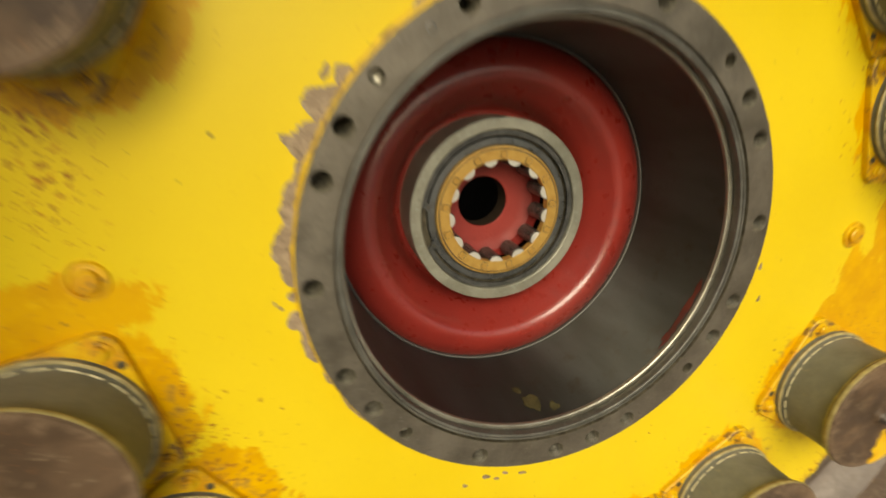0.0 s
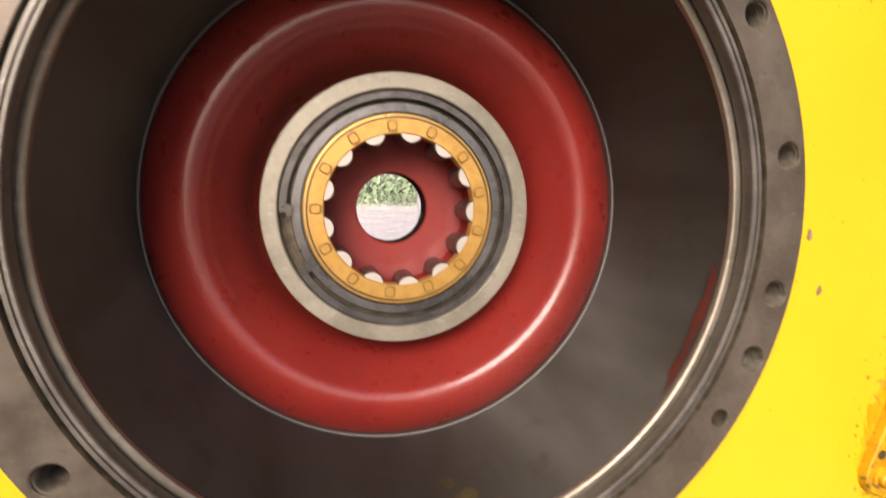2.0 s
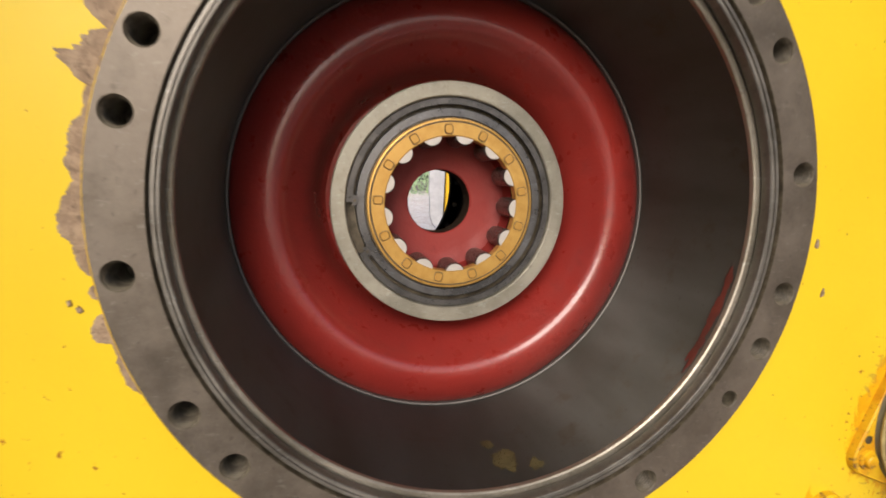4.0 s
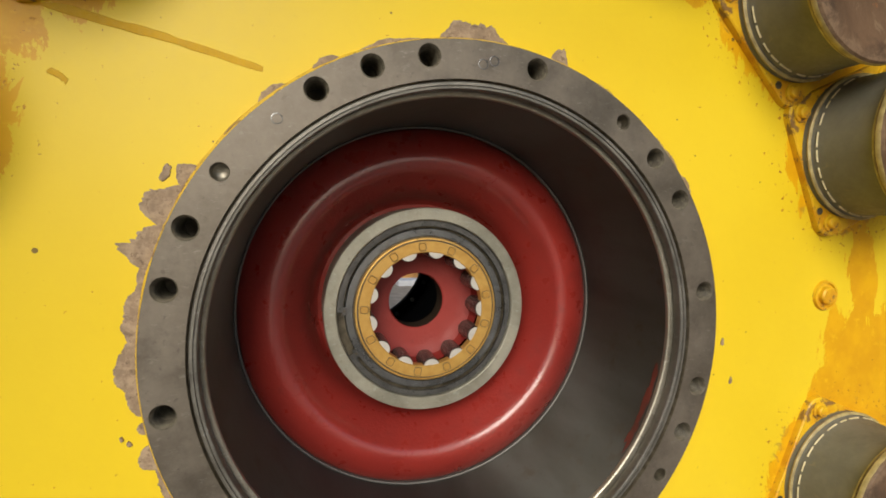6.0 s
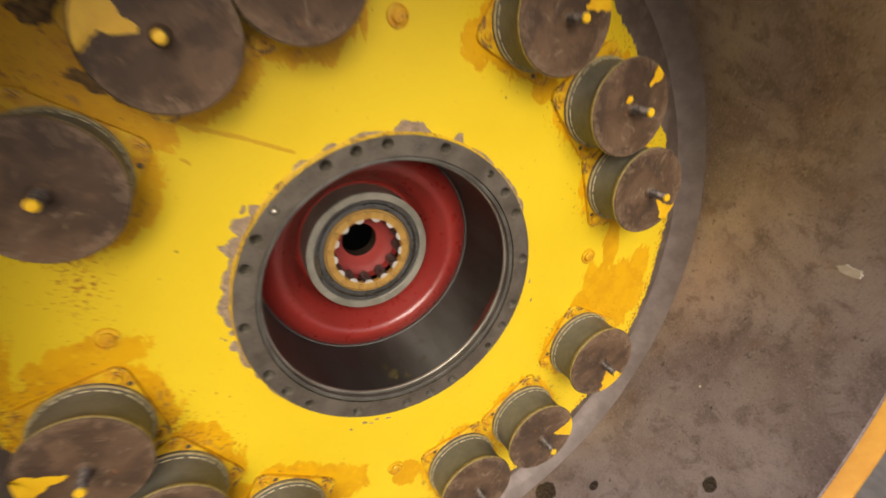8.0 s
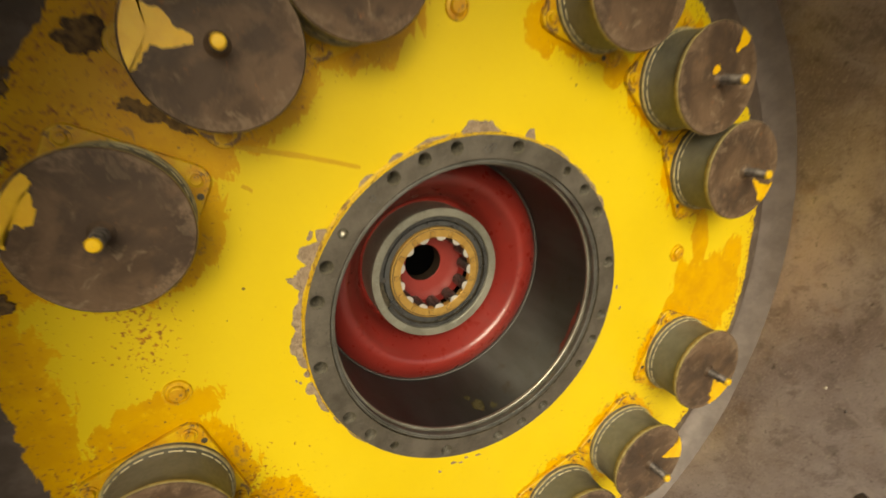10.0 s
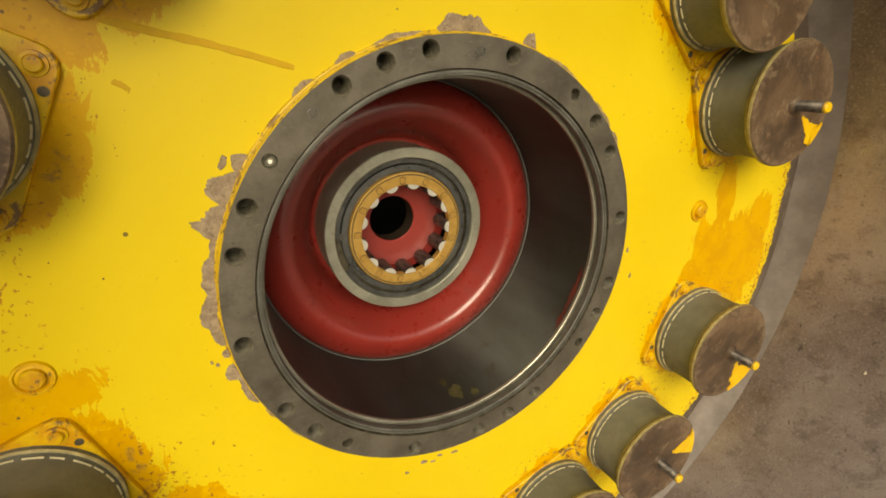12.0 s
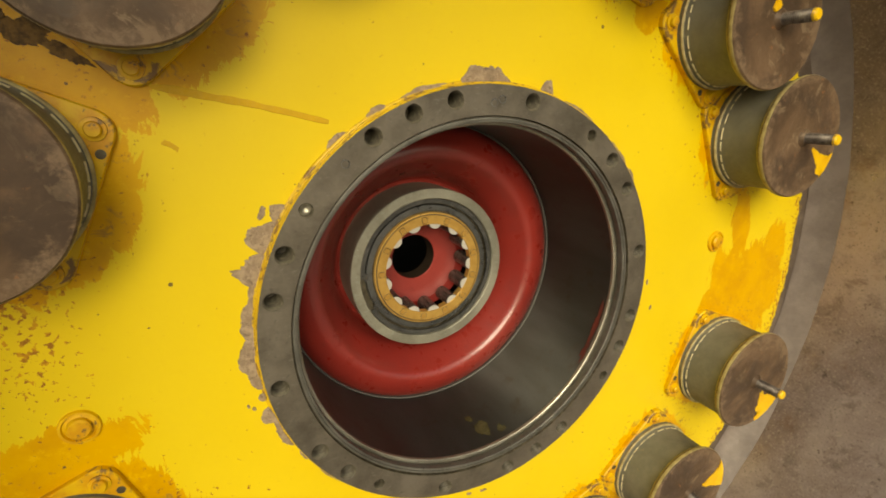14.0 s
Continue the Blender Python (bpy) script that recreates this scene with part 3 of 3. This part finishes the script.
def flange_face():
    """The flat ring with its holes cut through, and the ring's two edges."""
    bm = bmesh.new()
    loops = [(0.2473, 0, 0, 220), (0.2166, 0, 0, 220)] + [(rr + 0.0008, *polar(R_BOLTS, a), 22) for a, rr in HOLE_ANGLES]
    edges = []
    for r, cx, cz, n in loops:
        vs = [bm.verts.new((cx + r * math.cos(math.tau * i / n), 0, cz + r * math.sin(math.tau * i / n))) for i in range(n)]
        edges += [bm.edges.new((vs[i], vs[(i + 1) % n])) for i in range(n)]
    bmesh.ops.triangle_fill(bm, edges=edges, use_beauty=True)
    return bm


flange = part("flange", flange_face(), M_FLANGE, housing, "flat turned steel flange, smeared with oil")
part("flange_edge", lathe([(0.2473, 0), (0.2483, 0.001), (0.2485, 0.0135)], 220), M_BEAD_YELLOW, housing, "yellow-painted flange edge")
part("paint_ridge", lathe([(0.2484, 0.0066), (0.2491, 0.0070), (0.2497, 0.0098), (0.2508, 0.0102), (0.2522, 0.0126)], 220, False, 0.0014), M_BEAD_YELLOW, housing, "rough yellow ridge of paint and weld")
part("groove", lathe([(0.2166, 0), (0.2162, 0.0008), (0.2160, 0.0044), (0.2150, 0.0044), (0.2148, 0.0022)], 220), M_HOLE, housing, "thin dark groove inside the flange")
part("step_ring", lathe([(0.2148, 0.0022), (0.2142, 0.0017), (0.2122, 0.0017), (0.2118, 0.0030), (0.2100, 0.0032), (0.2094, 0.0040), (0.2093, 0.0115), (0.2100, 0.0128), (0.2125, 0.0130), (0.2125, 0.0150)], 220), M_STEP, housing, "stepped turned ring inside the flange")
part("lip", lathe([(0.2125, 0.0150), (0.2072, 0.0152), (0.2062, 0.0162), (0.2062, 0.0195), (0.2066, 0.0205)], 220), M_LIP, housing, "bright worn lip of the bore")
part("bore_wall", lathe([(0.2066, 0.0205), (0.2062, 0.06), (0.2062, 0.175)], 220), M_BORE, housing, "dark oily bore wall")
part("bore_line", lathe([(0.2061, 0.1600), (0.2048, 0.1592), (0.2036, 0.1598), (0.2036, 0.166)], 220), M_EDGE, housing, "thin bright edge round the red casting")

for r, a in ((0.2325, 86.5), (0.2290, 88.8), (0.2330, 131.0)):
    x, z = polar(r, a)
    part("stamp_mark", lathe([(0.0042, -0.0002), (0.0036, -0.0003), (0.0034, -0.0001)], 28), M_RACE, flange, "faint round stamp", Matrix.Translation((x, 0, z)))

for big in (True, False):
    first = None
    for a, rr in HOLE_ANGLES:
        if (rr > 0.008) != big:
            continue
        x, z = polar(R_BOLTS, a)
        at = Matrix.Translation((x, 0, z))
        if first is None:
            prof = [(rr + 0.0008, 0.0), (rr, 0.0010)]
            for k in range(14):
                prof += [(rr, 0.002 + 0.0022 * k), (rr - (0.0009 if big else 0.0), 0.0031 + 0.0022 * k)]
            prof += [(rr - 0.001, 0.034), (0.0003, 0.037 if big else 0.020)]
            if not big:
                prof = [(rr + 0.0008, 0), (rr, 0.001), (rr, 0.012), (rr - 0.001, 0.0125), (0.0003, 0.0150)]
            first = part("bolt_hole", lathe(prof, 22), M_TAPPED, flange, "threaded hole" if big else "shallow blind hole", at)
        else:
            again(first, at, flange)

x, z = polar(R_BOLTS, 155.9 + 11.25 * 31)
part("hole_bottom", lathe([(0.0061, 0.0075), (0.0052, 0.0088), (0.0030, 0.0100), (0.0003, 0.0106)], 24), M_LIP, flange, "bright clean bottom of a blind hole", Matrix.Translation((x, 0, z)))

# smears of red paint on the bore wall
for k, (y, a, w, h) in enumerate([(0.0255, -21, 0.009, 0.040), (0.0250, -30, 0.008, 0.034), (0.0245, -13, 0.006, 0.024)]):
    bm = bmesh.new()
    n = 46
    ring = []
    for u, v in ragged(w, h, 60 + k, 0, 0.55, n):
        t = radians(a) + v / 0.2056
        ring.append(bm.verts.new((0.2056 * math.cos(t), y + u, 0.2056 * math.sin(t))))
    mid = bm.verts.new((0.2056 * math.cos(radians(a)), y, 0.2056 * math.sin(radians(a))))
    for i in range(n):
        bm.faces.new((mid, ring[i], ring[(i + 1) % n]))
    part("paint_smear", bm, M_SMEAR, housing, "smear of red paint")


for k, (y, a, w, h) in enumerate([(0.052, -82, 0.030, 0.020), (0.035, -76, 0.014, 0.012), (0.078, -84, 0.016, 0.010)]):
    bm = bmesh.new()
    n = 46
    ring = []
    for u, v in ragged(w, h, 70 + k, 0, 0.5, n):
        t = radians(a) + v / 0.2056
        ring.append(bm.verts.new((0.2055 * math.cos(t), y + u, 0.2055 * math.sin(t))))
    mid = bm.verts.new((0.2055 * math.cos(radians(a)), y, 0.2055 * math.sin(radians(a))))
    for i in range(n):
        bm.faces.new((mid, ring[i], ring[(i + 1) % n]))
    part("grease_smear", bm, M_GREASE, housing, "olive smear of grease")

# ---- red casting that carries the bearing ----
casting = holder("bearing_carrier", AXIS, "glossy red painted bearing carrier with rounded rim", "bearing carrier")
part("dish", lathe([(0.2036, 0.1645), (0.2015, 0.1618), (0.1975, 0.1580), (0.1925, 0.1542), (0.1870, 0.1508), (0.1815, 0.1480), (0.1765, 0.1461), (0.1720, 0.1450), (0.1680, 0.1447), (0.1645, 0.1451), (0.1612, 0.1464), (0.1583, 0.1486),
                    (0.1556, 0.1517), (0.1528, 0.1555), (0.1496, 0.1600), (0.1460, 0.1648), (0.1422, 0.1700), (0.1384, 0.1758), (0.1348, 0.1826), (0.1316, 0.1905), (0.1288, 0.1990), (0.1262, 0.2070), (0.1235, 0.2130), (0.1205, 0.2160), (0.1150, 0.2170)], 180), M_RED, casting)
part("hub", lathe([(0.1160, 0.2220), (0.1160, 0.1580), (0.1150, 0.1570), (0.1030, 0.1570), (0.1018, 0.1582), (0.1018, 0.1700)], 180), M_HUB, casting, "bright turned steel hub ring")
part("back_wall", lathe([(0.0345, 0.222), (0.036, 0.2205), (0.052, 0.2200), (0.062, 0.2185), (0.0700, 0.213), (0.0735, 0.204), (0.0745, 0.198)], 120), M_RED_DULL, casting, "dull red inner wall with round shaft opening")
# Shade behind the opening comes from the near-black colour.
part("shaft_opening", lathe([(0.0345, 0.222), (0.0345, 0.25), (0.20, 0.258)], 96), M_DARK, casting, "edge of the shaft opening, coloured dark as unlit")

# ---- roller bearing ----
bearing = holder("roller_bearing", AXIS, "cylindrical roller bearing with brass cage, greased", "bearing")
part("outer_race", lathe([(0.1016, 0.1720), (0.0926, 0.1720), (0.0922, 0.1650), (0.0915, 0.1642), (0.0845, 0.1642), (0.0838, 0.1650), (0.0838, 0.2000), (0.1016, 0.2000)], 160, True), M_RACE, bearing, "grey bearing steel outer race")


def snap_ring():
    """A flat spring ring, open between its two eyelets."""
    prof = [(0.1010, 0.1612), (0.0952, 0.1612), (0.0952, 0.1640), (0.1010, 0.1640)]
    bm = lathe(prof, 140, True, 0, 209.5, 331.0)
    for a in (179.5, 210.5):
        inner = []
        for e in (0.1612, 0.1640):
            row = []
            for r, d in ((0.0955, -3.4), (0.0955, 3.4), (0.0905, 2.6), (0.0905, -2.6)):
                x, z = polar(r, a + d)
                row.append(bm.verts.new((x, e, z)))
            inner.append(row)
        f, b = inner
        bm.faces.new(f)
        bm.faces.new(b)
        for i in range(4):
            bm.faces.new((f[i], f[(i + 1) % 4], b[(i + 1) % 4], b[i]))
    return bm


ring = part("snap_ring", snap_ring(), M_SNAP, bearing, "dark steel snap ring with two eyelets")
for a in (179.5, 210.5):
    x, z = polar(0.0932, a)
    # No bore here: a dark disc paints the hole's shade.
    part("eyelet", rod(0.0014, 0.1606, 0.1625, 12, 0.0, x, z), M_HOLE, ring, "dark disc standing in for the shaded eyelet hole")
cage = part("cage", lathe([(0.0822, 0.1680), (0.0822, 0.1606), (0.0814, 0.1597), (0.0800, 0.1595), (0.0797, 0.1618), (0.0784, 0.1618), (0.0781, 0.1590), (0.0662, 0.1590), (0.0652, 0.1600), (0.0648, 0.1690), (0.0770, 0.1700)], 160), M_BRASS, bearing, "yellow brass cage ring")
# Flat dark rings laid into the grooves and the gap paint their shade.
part("groove_shadow", lathe([(0.0796, 0.1606), (0.0785, 0.1606)], 120), M_HOLE, cage, "dark ring in the cage groove, shade put into its colour")
part("groove", lathe([(0.1016, 0.1712), (0.0927, 0.1712)], 140), M_HOLE, bearing, "dark ring painting the shade of the groove behind the snap ring")
part("seam", lathe([(0.0837, 0.1655), (0.0823, 0.1655)], 120), M_HOLE, bearing, "dark ring painting the shaded gap round the cage")


def pad(w, h):
    """Outline of a hammered rivet head, between round and square."""
    return [(0.5 * w * math.copysign(abs(math.cos(math.tau * i / 24)) ** 0.6, math.cos(math.tau * i / 24)),
             0.5 * h * math.copysign(abs(math.sin(math.tau * i / 24)) ** 0.6, math.sin(math.tau * i / 24))) for i in range(24)]


rivet = seat = roller = None
for k in range(13):
    a = 95.4 + 360 / 13 * k
    x, z = polar(0.0718, a)
    at = Matrix.Translation((x, 0, z)) @ Matrix.Rotation(radians(-a), 4, "Y")
    rivet = part("rivet", slab(pad(0.0088, 0.0078), 0.1574, 0.1600, 0.0009), M_BRASS, cage, "", at) if rivet is None else again(rivet, at)
    seat = part("rivet_seam", slab(pad(0.0099, 0.0089), 0.1586, 0.1594, 0.0001), M_HOLE, cage, "dark seam round a rivet", at) if seat is None else again(seat, at)
    x, z = polar(0.0684, a + 180 / 13)
    at = Matrix.Translation((x, 0, z))
    if roller is None:
        # One steel in two tones: shaded sides dark, lit ends pale.
        roller = part("roller", rod(0.0104, 0.1612, 0.2010, 28, 0.0012), M_ROLLER_SIDE, bearing, "ground steel roller, its sides coloured dark as in shade", at)
        face = part("end_face", rod(0.0097, 0.1598, 0.1616, 28, 0.0004), M_ROLLER, roller, "roller end, coloured pale as lit")
    else:
        roller = again(roller, at)
        again(face, Matrix.Identity(4), roller)

# ---- rubber mounts ----
# direction of the yellow paint left on each disc, half its spread, and where its tip lies
MARKS = [(-33, 14, 0.028), (58, 10, 0.046), (34, 17, 0.030), (95, 9, 0.050), (172, 27, 0.018), (158, 27, 0.052), (194, 20, 0.018), (230, 14, 0.040), (262, 12, 0.045), (-75, 14, 0.040), (12, 19, 0.028), (-52, 24, 0.028)]


def square_base():
    out = []
    for k in range(4):
        for i in range(7):
            a = radians(90 * k + 90 * i / 6)
            c, s = math.cos(radians(45 + 90 * k)), math.sin(radians(45 + 90 * k))
            out.append((0.0800 * c + 0.017 * math.cos(a), 0.0800 * s + 0.017 * math.sin(a)))
    return out


def stud_mesh():
    prof = [(0.0003, -0.1120), (0.0050, -0.1120), (0.0061, -0.1108)]
    for k in range(16):
        y = -0.1100 + 0.0022 * k
        prof += [(0.0070, y), (0.0061, y + 0.0011)]
    prof += [(0.0070, -0.0745), (0.0070, -0.0715)]
    return lathe(prof, 18)


def stitches():
    """A broken raised line moulded round the rubber, close to its base."""
    bm = bmesh.new()
    rnd = random.Random(4)
    a = 0.0
    while a < 352:
        step = rnd.uniform(4, 13)
        seg = lathe([(0.0700, -0.0086), (0.0714, -0.0077), (0.0700, -0.0068)], 5, True, 0, a, step)
        me = bpy.data.meshes.new("seg")
        seg.to_mesh(me)
        seg.free()
        bm.from_mesh(me)
        bpy.data.meshes.remove(me)
        a += step + rnd.uniform(2, 6)
    return bm


def rubber_mount():
    t = holder("rubber_mount", AXIS, "grey-green rubber vibration mount with rusty end plate", "rubber mount", "rubber mounts round the drum head")
    base = part("base_plate", slab(square_base(), 0.0045, PLATE_Y, 0.0012), M_MOUNT_YELLOW, t, "square yellow-painted base with worn corners")
    first = None
    for k in range(4):
        x, z = polar(0.0835, 45 + 90 * k)
        at = Matrix.Translation((x, 0, z))
        if first is None:
            first = part("bolt", lathe([(0.0003, -0.0015), (0.0052, -0.0015), (0.0060, -0.0005), (0.0062, 0.0025), (0.0088, 0.0028), (0.0092, 0.0048)], 24), M_MOUNT_YELLOW, base, "painted bolt head with washer", at)
        else:
            again(first, at, base)
    hx, hz = polar(0.0800, 212)
    # Solid dark disc in place of a hole, shade in its colour.
    part("lug_hole", rod(0.0038, 0.0040, 0.0060, 16, 0.0, hx, hz), M_HOLE, base, "small dark disc standing in for a shaded hole")
    body = part("rubber_body", lathe([(0.0735, 0.0046), (0.0728, -0.0005), (0.0712, -0.0035), (0.0703, -0.0055), (0.0698, -0.016), (0.0694, -0.030), (0.0696, -0.043), (0.0706, -0.0580), (0.0718, -0.0606)], 64), M_RUBBER, t)
    part("base_bead", lathe([(0.0732, 0.0000), (0.0742, -0.0006), (0.0744, -0.0020), (0.0732, -0.0030), (0.0718, -0.0030)], 64), M_BAND, body, "yellowish bead at the base")
    part("mould_line", stitches(), M_STITCH, body, "broken pale line in the rubber")
    part("rim_bead", lathe([(0.0708, -0.0570), (0.0724, -0.0580), (0.0726, -0.0596), (0.0714, -0.0603)], 64), M_BAND, body, "pale bead under the end plate")
    part("end_plate", lathe([(0.0714, -0.0607), (0.0742, -0.0611), (0.0755, -0.0622), (0.0755, -0.0674), (0.0742, -0.0694), (0.060, -0.0698), (0.0003, -0.0699)], 72), M_CAP, t, "rusty brown steel disc")
    part("edge_line", lathe([(0.0757, -0.0628), (0.0760, -0.0634), (0.0760, -0.0668), (0.0757, -0.0674)], 72, False, 0.0006), M_BAND, t, "pale paint left on the rim")
    stud = part("stud", stud_mesh(), M_THREAD, t, "threaded steel stud", Matrix.Translation((0, 0.003, 0)))
    part("stud_tip", lathe([(0.0003, -0.1127), (0.0052, -0.1125), (0.0062, -0.1113), (0.0070, -0.1095), (0.0069, -0.1085)], 16), M_FRESH, stud, "tip dabbed with yellow paint")
    part("stud_foot", lathe([(0.0072, -0.0770), (0.0098, -0.0750), (0.0120, -0.0725)], 20), M_CAP, stud, "rusty collar")
    return t


first_mount = None
standing = []
for a in MOUNTS:
    x, z = polar(R_MOUNT, a)
    at = Matrix.Translation((x, 0, ZC + z)) @ Matrix.Rotation(radians(-a), 4, "Y")
    if first_mount is None:
        first_mount = rubber_mount()
        first_mount.matrix_world = at
        mount = first_mount
    else:
        mount = copy_thing(first_mount, at)
    standing.append(mount)

for k, (a, mount) in enumerate(zip(MOUNTS, standing)):
    turn, half, tip = MARKS[k]
    # yellow paint left between the stud and the edge of the disc
    edge = []
    for i in range(121):
        t = i / 120
        if t < 0.34:
            r, d = 0.0736, half * (1 - 2 * t / 0.34)
        elif t < 0.67:
            u = (t - 0.34) / 0.33
            r, d = 0.0736 + (tip - 0.0736) * u, -half * (1 - 0.7 * u * u)
        else:
            u = (t - 0.67) / 0.33
            r, d = tip + (0.0736 - tip) * u, half * (0.3 + 0.7 * u ** 1.8)
        if t >= 0.34:
            r = min(0.0736, r + 0.005 * noise.noise((i * 0.13, k * 3.1, 0)) + 0.0018 * noise.noise((i * 0.45, k * 3.1, 2)))
            d += half * (0.35 * noise.noise((i * 0.11, k * 2.3, 5)) + 0.12 * noise.noise((i * 0.40, k * 2.3, 7)))
        edge.append(polar(r, turn - a + d))
    bm = slab(edge, -0.0706, -0.0692, 0.0003)
    part("paint_mark", bm, M_FRESH, mount, "wedge of yellow paint left on the disc")
    if k == 1:
        x, z = polar(0.017, 130 - a)
        part("paint_dab", slab([(x + u, z + v) for u, v in ragged(0.013, 0.010, 31, 0, 0.3, 32)], -0.0725, -0.0692, 0.0012), M_FRESH, mount, "thick yellow dab beside the stud")

# ---- outside, seen through the drum ----
wall = bmesh.new()
rnd = random.Random(3)
bmesh.ops.create_grid(wall, x_segments=80, y_segments=60, size=1)
for v in wall.verts:
    t = (v.co.y + 1) / 2
    v.co = (v.co.x * 6, t * 6.0, 0.02 + 0.42 * t + 0.10 * noise.noise((v.co.x * 9, t * 14, 0)) * t + 0.03 * noise.noise((v.co.x * 40, t * 50, 3)))
bank = part("stone_bank", wall, M_BRIGHT)
bank.location = (2.0, 5.6, -0.055)
tagged(bank, "pale sunlit bank of broken stone", "bank", kind="structure")
bm = bmesh.new()
for k in range(6500):
    c = Vector((rnd.uniform(-5, 5), rnd.gauss(0, 0.4), 0.75 * rnd.random() + 0.25 * noise.noise((k * 0.01, 0, 0))))
    q = Euler((rnd.uniform(0, 3), rnd.uniform(0, 3), rnd.uniform(0, 3))).to_matrix()
    s = rnd.uniform(0.03, 0.07)
    bm.faces.new([bm.verts.new(c + q @ Vector(p) * s) for p in ((-1, 0, 0), (0, -0.5, 0.1), (1, 0, 0), (0, 0.5, 0.1))])
hedge = part("hedge", bm, M_LEAF)
hedge.location = (2.0, 11.2, 0.25)
tagged(hedge, "bright green leafy hedge behind the stones", "hedge", kind="stuff")
frame_ob = holder("machine_frame", Matrix.Translation((0.97, 5.0, -0.055)), "grey and yellow steel machine frame standing upright", "machine frame")
part("side_plate", slab([(-0.05, 0.30), (-0.02, 0.22), (0.03, 0.17), (0.085, 0.15), (0.088, 0.8), (0.088, 1.5), (-0.08, 1.5), (-0.075, 0.6)], -0.03, 0.03, 0.006), M_GREY, frame_ob, "grey painted plate with a rounded foot")
# A solid black strip paints the shade between plate and bar.
part("gap_strip", slab([(0.088, 0.06), (0.104, 0.06), (0.104, 1.5), (0.088, 1.5)], -0.01, 0.03, 0.002), M_OIL_GAP, frame_ob, "dark strip standing in for the shaded gap between plate and bar")
part("edge_bar", slab([(0.104, 0.06), (0.26, 0.06), (0.27, 0.4), (0.26, 1.5), (0.104, 1.5), (0.106, 0.4)], -0.05, 0.04, 0.006), M_FRESH, frame_ob, "yellow edge bar")
part("foot", slab([(-0.16, 0.0), (0.26, 0.0), (0.26, 0.06), (-0.16, 0.06)], -0.12, 0.12, 0.006), M_GREY, frame_ob)
plank = part("plank", slab([(-0.5, 0), (0.5, 0), (0.5, 0.09), (-0.5, 0.09)], -0.15, 0.15, 0.01), plain("orange planed wood", (0.55, 0.27, 0.07), (0.66, 0.36, 0.12), 0.6, 0.0, 8))
plank.matrix_world = pose(0.86, 5.45, -0.055, 0, 0, 12)
tagged(plank, "orange wooden plank lying on the ground", "plank")
